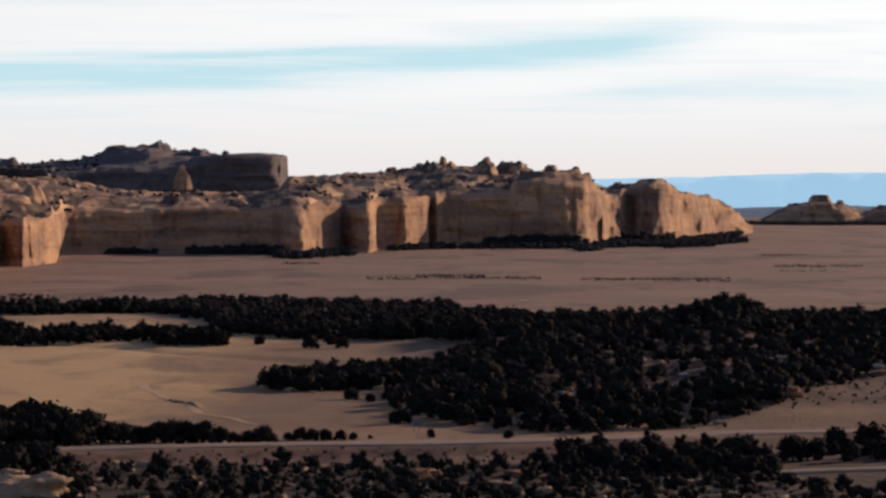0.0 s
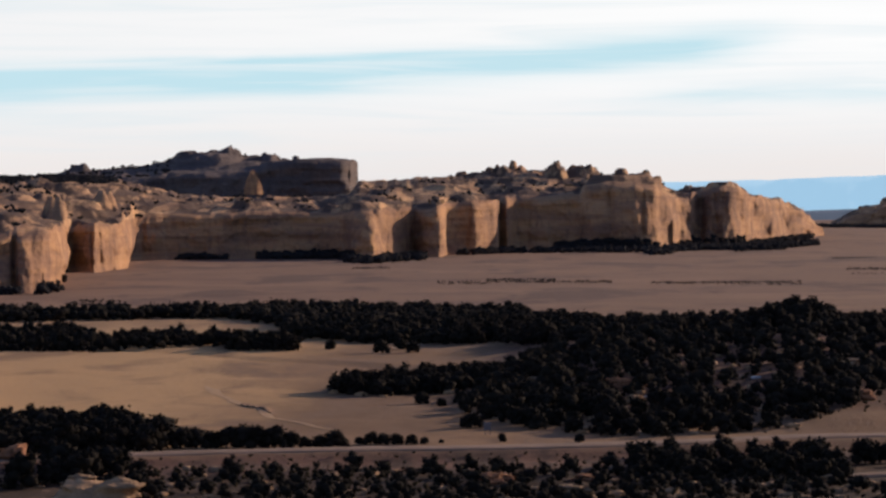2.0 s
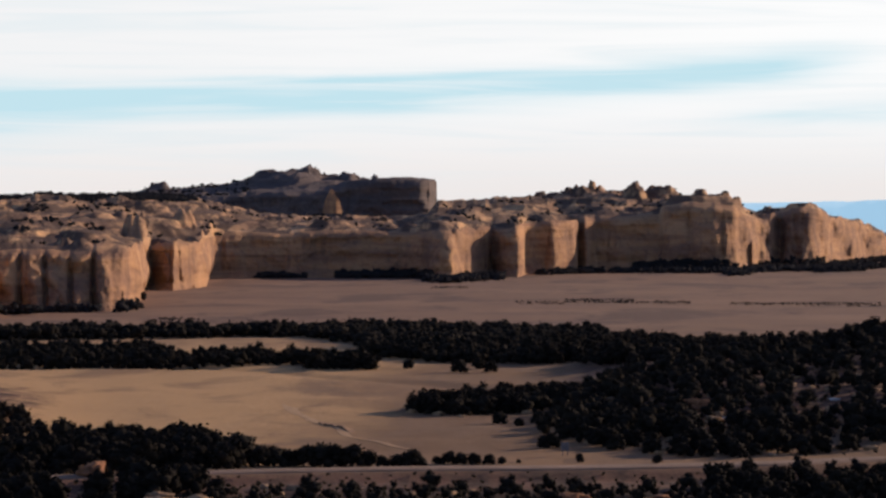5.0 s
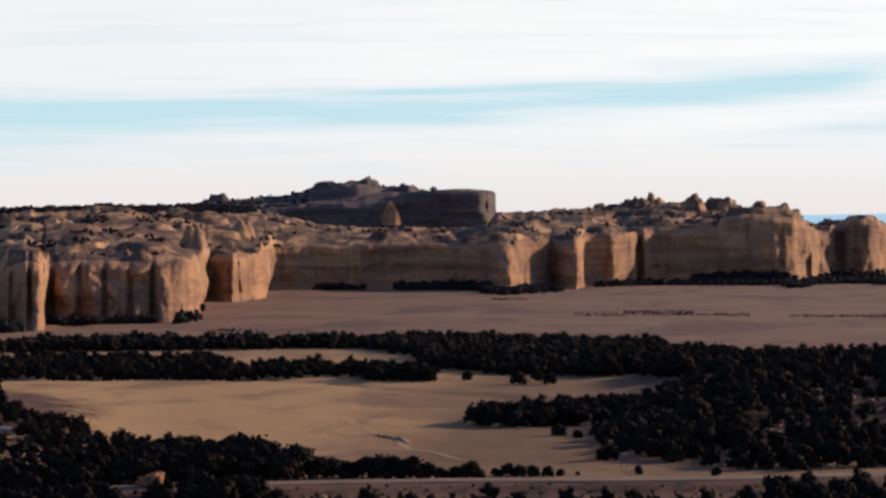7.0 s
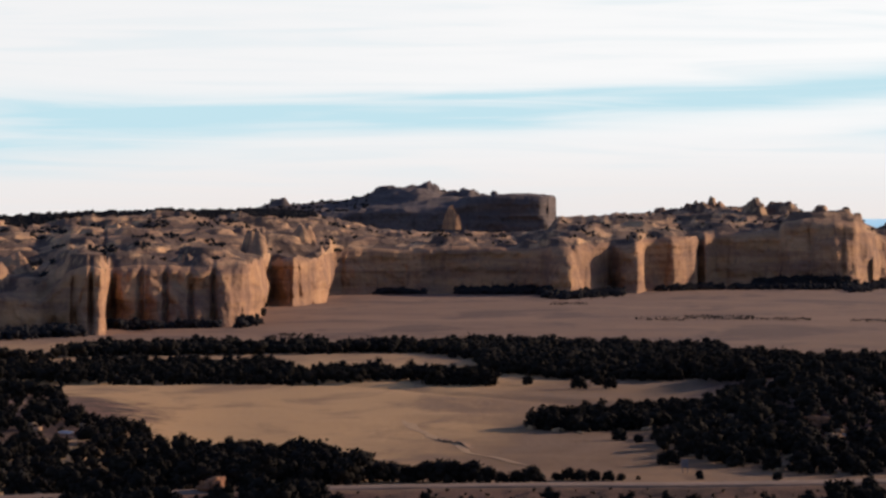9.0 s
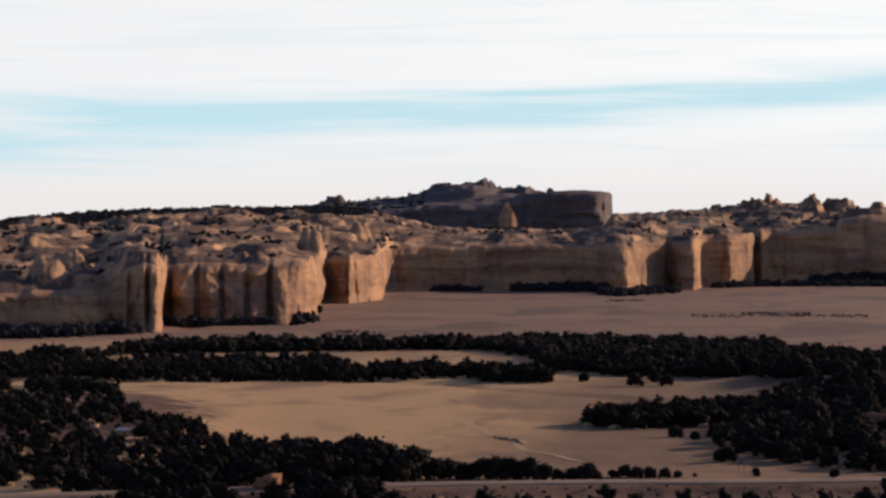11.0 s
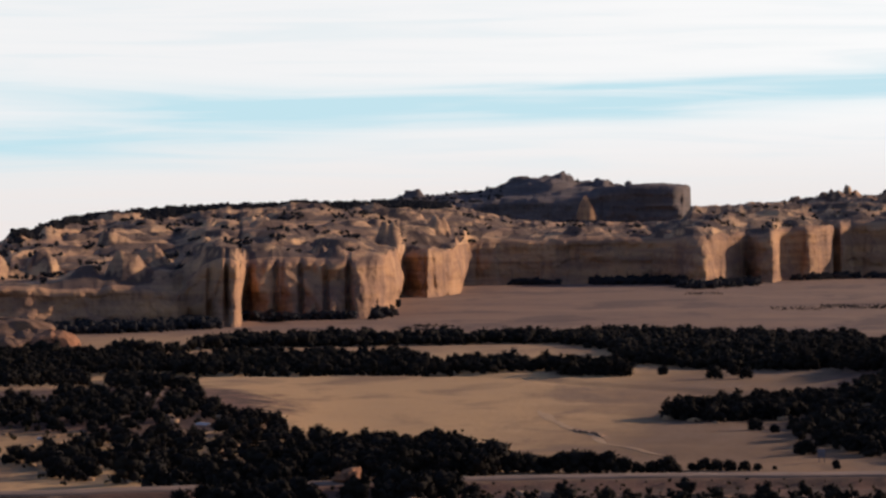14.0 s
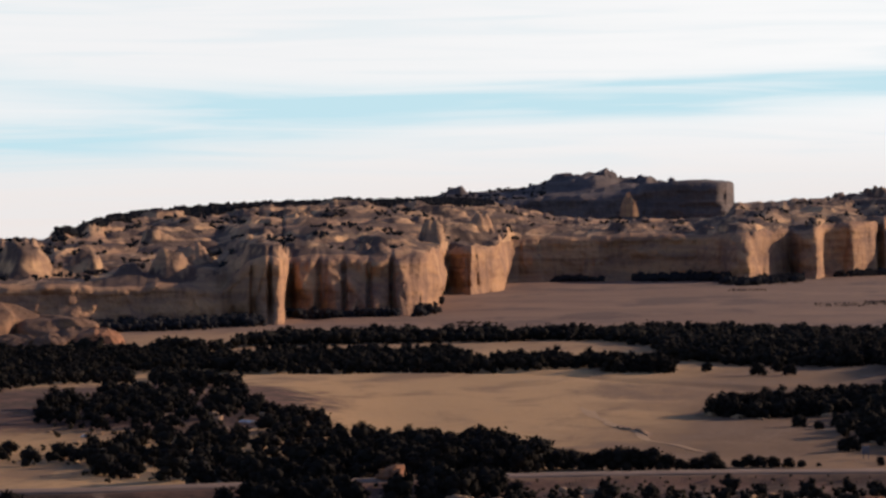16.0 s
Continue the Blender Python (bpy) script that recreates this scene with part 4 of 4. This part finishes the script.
brush("sagebrush", FRONT_STAND, 2.0, 21, 0.6, "low grey-brown sagebrush on stony ground", 0.14, 0.4)
BANK_SIDE = [
    (-7.03, 363), (2.22, 368), (2.22, 337), (-7.03, 334),
]
brush("sagebrush", BANK_SIDE, 2.2, 25, 0.6, "sparse low brush on the road bank", 0.1, 0.24)
brush("sagebrush", FRONT_LEFT, 2.2, 22, 0.6, "low brown brush under the junipers")
brush("sagebrush", STAND_HILL, 4.2, 23, 0.8, "grey-brown brush between the junipers", 0.15, 0.36)
SUNNY_BANK = [
    (5.6, 418), (6.2, 428), (7.4, 466), (9.2, 484), (9.2, 436), (7.2, 424),
]
brush("sagebrush", SUNNY_BANK, 2.6, 29, 0.7, "low tufts of brush on the sunny bank", 0.12, 0.32)
brush("sagebrush", STAND_LEFT, 4.0, 24, 0.7, "grey-brown brush in the woodland", 0.2, 0.45)


# ---- trees on and under the cliffs ----
def foot_trees(table, base, seed, label):
    """Trees along a cliff's foot; rows are first bearing, last bearing, nearest and farthest distance before the cliff, spacing."""
    rng = random.Random(seed)
    base = np.array(base)
    spots = []
    for b0, b1, near, far, gap in table:
        mid = float(np.interp((b0 + b1) / 2, base[:, 0], base[:, 1]))
        count = int(radians(b1 - b0) * mid * max(1.0, (far - near) / 6.0) / gap)
        for _ in range(count):
            b = rng.uniform(b0, b1)
            d = float(np.interp(b, base[:, 0], base[:, 1])) - rng.uniform(near, far)
            x, y = (float(v) for v in plan(b, d))
            spots.append((x, y, height_at(x, y) - 0.1, rng.uniform(0.7, 1.25), rng.uniform(0, 6.28)))
    woodland("juniper_woodland", spots, label, mat=HAZED_LEAF)


foot_trees([(-14.6, -11.4, 14, 50, 2.2), (-10.9, -8.9, 14, 26, 3.2), (-8.6, -8.2, 12, 40, 3), (-6.05, -5.2, 14, 24, 3.0), (-4.6, -3.0, 14, 30, 2.2), (-3.0, -1.6, 24, 110, 3.4), (-0.9, -0.1, 12, 25, 3)], MAIN_BASE, 41, "dark junipers along the foot of the sandstone cliff")
foot_trees([(-0.9, 2.4, 34, 60, 3.0), (2.4, 5.4, 36, 150, 4.5)], PROM_BASE, 42, "dark junipers along the foot of the promontory")
APRON = [(1.6, 1860), (2.9, 1890), (4.0, 1945), (5.0, 2030), (5.7, 2150)]
foot_trees([(1.9, 3.2, 55, 90, 4.5), (2.9, 4.2, 60, 105, 3.6), (4.0, 4.9, 60, 200, 4.5), (4.6, 5.5, 20, 150, 4.5)], APRON, 44, "dark junipers spread over the ground before the promontory")
foot_trees([(5.3, 8.6, 30, 140, 4.0)], FAR_BASE, 43, "dark junipers at the foot of the far outcrop")


def talus_trees(grid, bearings, table, seed, label):
    """Junipers in ragged clumps on the rubble at a cliff's foot; rows are first and last bearing, how far up, count."""
    rng = random.Random(seed)
    spots = []
    for b0, b1, up, count in table:
        lo, hi = np.searchsorted(bearings, (b0, b1))
        for _ in range(count):
            j = rng.randrange(lo, hi)
            if rough2(bearings[j] * 4.0, 0.0, seed) < rng.uniform(-0.9, 0.3):
                continue
            x, y, z = grid[int(rng.random() * up * (len(grid) - 1)), j]
            spots.append((x, y - 1.0, max(z - 0.6, -0.3), rng.uniform(0.5, 1.15), rng.uniform(0, 6.28)))
    woodland("juniper_woodland", spots, label, mat=HAZED_LEAF)


talus_trees(MAIN_FOOT, MAIN_BEARINGS, [(-14.6, -11.5, 0.8, 260), (-10.9, -8.8, 0.5, 110), (-8.6, -8.1, 0.8, 40), (-6.1, -5.2, 0.7, 90), (-4.8, -2.9, 1.0, 320), (-2.4, -1.6, 0.4, 40), (-1.0, 0.4, 0.7, 120)], 45, "dark junipers on the rubble under the sandstone cliff")
talus_trees(PROM_FOOT, PROM_BEARINGS, [(-1.0, 0.8, 0.5, 160), (0.8, 2.6, 1.0, 560), (2.6, 4.2, 0.9, 420), (4.2, 5.4, 0.5, 160)], 46, "dark junipers on the rubble under the promontory")
talus_trees(FAR_FOOT, FAR_BEARINGS, [(5.8, 8.8, 0.6, 200)], 47, "dark junipers under the far outcrop")


def slope_trees(grid, bearings, crest, b0, b1, q0, q1, count, seed, label, low=0.5, high=0.9, forms=None, clump=0):
    """Junipers rooted on a cliff's upper slope between two bearings."""
    rng = random.Random(seed)
    spots = []
    lo, hi = np.searchsorted(bearings, (b0, b1))
    reach = np.hypot(grid[:, :, 0], grid[:, :, 1])
    crest = np.array(crest)
    for _ in range(count):
        j = rng.randrange(lo, hi)
        near, far = reach[0, j], float(np.interp(bearings[j], crest[:, 0], crest[:, 1]))
        i = int(np.searchsorted(reach[:, j], near + (far - near) * rng.uniform(q0, q1)))
        x, y, z = grid[min(i, len(grid) - 1), j]
        spots.append((x, y, z - 0.25, rng.uniform(low, high), rng.uniform(0, 6.28)))
        for _ in range(rng.randrange(clump) if clump else 0):
            jj, ii = j + rng.randrange(-7, 8), i + rng.randrange(-2, 2)
            if 0 <= jj < grid.shape[1] and 0 <= ii < len(grid):
                x, y, z = grid[ii, jj]
                spots.append((x, y, z - 0.25, rng.uniform(low, high), rng.uniform(0, 6.28)))
    woodland("juniper_woodland", spots, label, mat=HAZED_LEAF, forms=forms)


slope_trees(MAIN_TOP, MAIN_BEARINGS, MAIN_CREST, -15.1, -7.2, 0.86, 1.0, 7600, 51, "dark juniper woodland along the mesa's rim", 0.45, 0.9, SHRUB)
slope_trees(MAIN_TOP, MAIN_BEARINGS, MAIN_CREST, -6.8, -0.5, 0.05, 0.9, 45, 56, "a few junipers on the ledges below the butte", 0.5, 1.0, SHRUB, 8)
slope_trees(MAIN_TOP, MAIN_BEARINGS, MAIN_CREST, -16.4, -6.8, 0.02, 0.9, 170, 52, "scattered junipers on the knobby sandstone slopes", 0.5, 1.1, SHRUB, 8)
slope_trees(BUTTE_TOP, BUTTE_BEARINGS, BUTTE_CREST, -8.2, -6.2, 0.2, 1.0, 160, 53, "dark junipers on the butte's shoulder", 0.4, 0.7)
slope_trees(BUTTE_TOP, BUTTE_BEARINGS, BUTTE_CREST, -6.2, -2.9, 0.7, 1.0, 60, 54, "small junipers on the butte's flat top", 0.22, 0.45)
slope_trees(PROM_TOP, PROM_BEARINGS, PROM_CREST, -1.2, 3.0, 0.1, 1.0, 80, 55, "scattered junipers on top of the promontory", 0.3, 0.6)


# ---- rocks ----
def rock_mesh(name, seed, size, mat, layers=0.5, worn=0.62, cuts=7):
    """A weathered block with rounded corners and bedding ledges."""
    rng = random.Random(seed)
    bm = bmesh.new()
    bmesh.ops.create_cube(bm, size=2.0)
    bmesh.ops.subdivide_edges(bm, edges=bm.edges[:], cuts=cuts, use_grid_fill=True)
    off = Vector((rng.uniform(-50, 50), rng.uniform(-50, 50), rng.uniform(-50, 50)))
    for v in bm.verts:
        p = v.co.copy()
        p = p.lerp(p.normalized() * 1.25, worn)
        k = 1.0 + 0.5 * noise.noise(p * 0.9 + off) + 0.28 * noise.noise(p * 2.4 + off) + 0.09 * noise.noise(p * 6.0 + off) - 0.10 * max(0.0, 1 - 6 * abs(noise.noise(p * 1.6 - off)))
        shelf = 1.0 + 0.10 * layers * math.sin(p.z * 7.0 + 2.0 * noise.noise(p + off))
        v.co = Vector((p.x * k * shelf * size[0] / 2, p.y * k * shelf * size[1] / 2, p.z * k * size[2] / 2))
    me = bpy.data.meshes.new(name)
    bm.to_mesh(me)
    bm.free()
    me.materials.append(mat)
    me.polygons.foreach_set("use_smooth", [True] * len(me.polygons))
    return me


# bearing, distance, width, depth, height, colour
ROCKS = [
    (-7.49, 314, 7.0, 6.0, 2.0, 0), (-7.85, 335, 3.0, 3.0, 0.9, 0), (-0.45, 333, 2.4, 2.0, 1.2, 1), (-0.14, 337, 1.6, 1.6, 0.8, 1),
    (0.93, 324, 4.0, 2.6, 0.7, 0), (1.29, 337, 2.6, 2.0, 0.6, 1), (4.79, 331, 2.4, 1.6, 0.5, 0), (5.71, 337, 3.6, 2.0, 0.7, 0),
    (6.33, 333, 2.0, 1.6, 0.6, 0), (-1.27, 339, 1.8, 1.4, 0.5, 0), (2.73, 338, 2.6, 1.6, 0.6, 1), (4.27, 337, 2.2, 1.5, 0.5, 1),
    (-9.06, 358, 3.8, 2.6, 1.5, 1),
]
LEDGES = [
    (-9.34, 368, 1.8, 1.6, 1.0, 1), (1.81, 319, 2.0, 1.5, 0.5, 0), (-3.12, 320, 1.6, 1.3, 0.5, 0), (-2.10, 324, 1.6, 1.3, 0.4, 0),
    (-4.56, 318, 1.5, 1.2, 0.4, 0), (6.07, 485, 6.0, 3.0, 1.2, 0), (6.38, 483, 4.0, 2.5, 1.0, 0), (2.06, 458, 4.5, 2.5, 1.3, 1),
    (2.22, 443, 3.0, 2.0, 1.0, 0), (4.60, 429, 3.5, 2.0, 0.8, 0), (6.28, 435, 3.0, 2.0, 1.4, 1), (3.09, 411, 3.5, 2.0, 0.8, 1),
]
for k, (b, r, wide, deep, tall, colour) in enumerate(ROCKS + LEDGES):
    x, y = (float(v) for v in plan(b, r))
    mat = (SLAB, RED)[colour]
    ob = new("boulder" if tall > 0.9 else "rock_slab", rock_mesh("rock", 400 + k, (wide, deep, tall * 1.5), mat, 1.0, cuts=18 if wide > 2.9 else 8))
    ob.matrix_world = pose(x, y, height_at(x, y) + tall * 0.12, 0, 0, k * 37)
    tagged(ob, ("pale weathered sandstone ledge among junipers", "orange weathered sandstone rock among junipers")[colour], "rock", "loose rocks")

# small pale stones lying between the shrubs and junipers
STONES = [baked(rock_mesh("stone", 500 + k, (1.6, 1.1, 0.7), SLAB, 0.6, 0.6, 2)) for k in range(4)]


def stones(poly, gap, seed, keep, label, low, high):
    rng = random.Random(seed)
    pts = off_road(scatter(poly, gap, seed, keep), 4.5)
    heights = land(*np.array(pts).T)
    spots = [(x, y, float(z) + 0.05, rng.uniform(low, high), rng.uniform(0, 6.28)) for (x, y), z in zip(pts, heights)]
    woodland("loose_stones", spots, label, "stones", SLAB, STONES)


stones(FRONT_STAND, 3.6, 31, 0.5, "pale sandstone pieces on the stony ground", 0.3, 1.1)
stones(FRONT_LEFT, 5.0, 32, 0.5, "pale stones under the junipers", 0.4, 1.0)
stones(STAND_HILL, 5.5, 33, 0.5, "pale stones scattered over the wooded hill", 0.4, 1.3)
stones(STAND_LEFT, 7.0, 34, 0.45, "pale stones in the roadside woodland", 0.4, 1.3)

# bearing, distance, length, width
SNOWS = [
    (2.99, 436, 2.4, 1.4), (2.44, 448, 1.6, 1.0), (0.47, 415, 2.6, 1.2), (4.38, 466, 2.0, 1.2), (1.70, 436, 1.6, 1.0),
    (3.86, 451, 2.4, 1.0), (3.25, 416, 2.6, 1.0), (7.82, 483, 4.0, 1.2), (-11.71, 452, 3.2, 1.4), (-13.17, 434, 2.4, 1.2),
    (-12.66, 396, 1.8, 1.0), (-9.88, 412, 1.6, 0.8), (-13.63, 398, 1.8, 0.9), (-11.99, 423, 1.5, 0.8), (-9.78, 656, 3.0, 1.2),
    (-10.81, 414, 1.4, 0.8), (-8.96, 403, 1.5, 0.8), (-14.61, 435, 1.6, 0.9), (-10.40, 376, 1.5, 0.8), (-11.32, 404, 1.3, 0.7),
]
for k, (b, r, long, wide) in enumerate(SNOWS):
    x, y = (float(v) for v in plan(b, r))
    ob = new("snow_patch", rock_mesh("snow", 600 + k, (long * 0.6, wide * 0.6, 0.36), SNOW, 0.0, 1.0))
    ob.matrix_world = pose(x, y, height_at(x, y) + 0.08, 0, 0, 0)
    tagged(ob, "thin patch of old snow in the junipers' shade", "snow", "snow patches")


# ---- orange knolls before the escarpment's end ----
def knoll(b, r, wide, deep, tall, seed, mat, label, name="sandstone_knoll", floor=0.0, peak=0.85, round_top=0.75, rough=1.0):
    """A rounded eroded hump of sandstone with gullies down its sides."""
    n, m = 72, 36
    a, t = np.meshgrid(np.linspace(0, 2 * np.pi, n, endpoint=False), np.linspace(0, 1, m))
    x0, y0 = plan(b, r)
    edge = 1 + 0.30 * rough2(np.cos(a) * 2.2 + 7 + t * 1.3, np.sin(a) * 2.2 - t * 0.8, seed) + 0.09 * rough2(np.cos(a) * 5 + t * 1.2, np.sin(a) * 5 + 3 + t * 0.8, seed + 1)
    rad = np.cos(t * np.pi / 2) ** round_top * edge
    x, y = x0 + np.cos(a) * rad * wide / 2, y0 + np.sin(a) * rad * deep / 2
    z = tall * np.sin(t * np.pi / 2) ** peak
    z = z * (1 + rough * 0.35 * rough2(x / (wide * 0.22), y / (wide * 0.22), seed + 2) * (1 - t * 0.5) + rough * 0.16 * rough2(x / (wide * 0.09), y / (wide * 0.09), seed + 3)) - 0.6 * (1 - t) + floor
    z = z + 0.5 * rough2(z / 0.9, a * 2, seed + 4) * t
    verts = np.stack([x, y, z + land(x, y) * (1 - t)], -1).reshape(-1, 3)
    faces = grid_faces(m, n, True).tolist()
    ob = new(name, mesh_from(name, verts, faces, mat))
    return tagged(ob, label, "rock formation", "knolls")


KNOLLS = [
    (-16.46, 844, 30.3, 40.0, 10.0), (-15.30, 842, 30.0, 34.0, 6.6), (-14.72, 835, 14.0, 24.0, 3.6),
    (-14.38, 813, 11.7, 18.0, 3.8), (-15.17, 793, 9.9, 14.0, 2.8), (-15.84, 794, 14.2, 16.0, 2.8),
]
for k, (b, r, wide, deep, tall) in enumerate(KNOLLS):
    knoll(b, r, wide, deep, tall, 700 + 9 * k, RED if k == 3 else SHADED_KNOLL_ROCK, "rounded orange sandstone knoll at the foot of the cliff", rough=0.4)
knoll(-4.71, 2110, 10.5, 12, 15.5, 795, ROCK, "pale pointed sandstone spire below the butte", "rock_spire", 34.0, 1.0, 1.5, 0.8)


# ---- the dry wash across the meadow ----
WASH = [
    (-5.62, 508), (-5.42, 490), (-5.25, 478), (-5.05, 464), (-4.61, 449), (-4.35, 429),
    (-3.74, 415), (-3.12, 406),
]


def build_wash():
    p = bent_line([tuple(float(v) for v in plan(b, r)) for b, r in WASH], 1.0)
    d = np.gradient(p, axis=0)
    side = np.stack([d[:, 1], -d[:, 0]], -1) / np.linalg.norm(d, axis=1)[:, None]
    n = np.arange(len(p))
    ends = np.minimum(1, np.minimum(n, n[::-1]) / 12.0)
    rows = []
    for k, off in enumerate((-1.0, -0.5, 0.0, 0.5, 1.0)):
        w = (0.65 + 0.6 * rough2(n / 6.0, off > 0, 5)).clip(0.03) * ends + 0.02
        q = p + side * (off * w)[:, None]
        rows.append(np.column_stack([q, land(q[:, 0], q[:, 1]) + 0.06 - 0.02 * abs(off)]))
    ob = new("dry_wash", mesh_from("dry_wash", np.stack(rows).reshape(-1, 3), grid_faces(5, len(p)), SAND))
    tagged(ob, "pale sandy dry wash across the meadow", "wash", kind="structure")


SAND = simple_material("pale_sand", (0.46, 0.30, 0.165), (0.36, 0.23, 0.13), 0.3)
build_wash()

# the wash's cut bank
CUT_BANK = [
    (-5.01, 462), (-4.91, 457), (-4.77, 454), (-4.62, 451), (-4.50, 445), (-4.40, 438),
]
p = bent_line([tuple(float(v) for v in plan(b, r)) for b, r in CUT_BANK], 0.3)
n = np.arange(len(p))
tall = (0.24 + 0.2 * rough2(n / 4.0, 0, 61)).clip(0.1) * np.minimum(1, np.minimum(n, n[::-1]) / 8.0)
rows = []
for back, up in ((0.0, -0.2), (0.15, 0.5), (0.25, 0.9), (0.6, 1.0), (2.5, 0.5), (7.0, -0.3)):
    q = p + np.array([0.12, 1.0]) * (back + 0.25 * rough2(n / 3.0, up * 3, 62))[:, None]
    rows.append(np.column_stack([q, land(q[:, 0], q[:, 1]) + tall * up - 0.05 * (up < 0)]))
ob = new("cut_bank", mesh_from("cut_bank", np.stack(rows).reshape(-1, 3), grid_faces(len(rows), len(p)), BANK))
tagged(ob, "low eroded soil bank beside the dry wash", "bank", kind="structure")

# ---- low brush far out on the plain ----
PLAIN_BRUSH = [
    (-0.50, 0.78, 1116, 1179, 190), (-1.38, -0.50, 1101, 1138, 70), (5.66, 6.58, 1550, 1594, 60), (-2.92, -1.89, 1494, 1579, 110),
    (-2.92, -2.25, 1350, 1383, 60), (-8.05, -7.13, 920, 956, 110), (6.12, 7.15, 1231, 1258, 20),
    (2.50, 5.20, 1096, 1132, 260), (6.00, 7.60, 1310, 1352, 150), (0.80, 1.80, 1112, 1152, 90),
]
rng = random.Random(77)
spots = []
for b0, b1, r0, r1, count in PLAIN_BRUSH:
    for _ in range(count):
        x, y = (float(v) for v in plan(rng.uniform(b0, b1), rng.uniform(r0, r1)))
        spots.append((x, y, height_at(x, y) - 0.05, rng.uniform(0.12, 0.34), rng.uniform(0, 6.28)))
woodland("scrub", spots, "low dark scrub scattered over the dry plain", "shrubs", LEAF, SHRUB)


# ---- markers by the road ----
def box_part(name, size, at, mat, parent, label=""):
    bm = bmesh.new()
    bmesh.ops.create_cube(bm, size=1.0)
    for v in bm.verts:
        v.co = Vector((v.co.x * size[0] + at[0], v.co.y * size[1] + at[1], v.co.z * size[2] + at[2]))
    bmesh.ops.bevel(bm, geom=bm.edges[:], offset=min(size) * 0.2, segments=2, affect="EDGES")
    me = bpy.data.meshes.new(name)
    bm.to_mesh(me)
    bm.free()
    me.materials.append(mat)
    ob = new(name, me)
    ob.parent = parent
    if label:
        tagged(ob, label)
    return ob


METAL = simple_material("weathered_grey_paint", (0.16, 0.155, 0.17), (0.12, 0.115, 0.13), 2.0, 0.6, 0.01)
x, y = (float(v) for v in plan(-0.483, 398.0))
sign = new("roadside_sign")
sign.location = (x, y, height_at(x, y))
for side in (-0.32, 0.32):
    box_part("post", (0.10, 0.10, 1.9), (side, 0.0, 0.75), METAL, sign)
box_part("panel", (0.95, 0.05, 0.95), (0.0, -0.09, 1.2), METAL, sign, "plain grey panel")
tagged(sign, "small weathered grey board on two posts beside the gravel road", "sign")
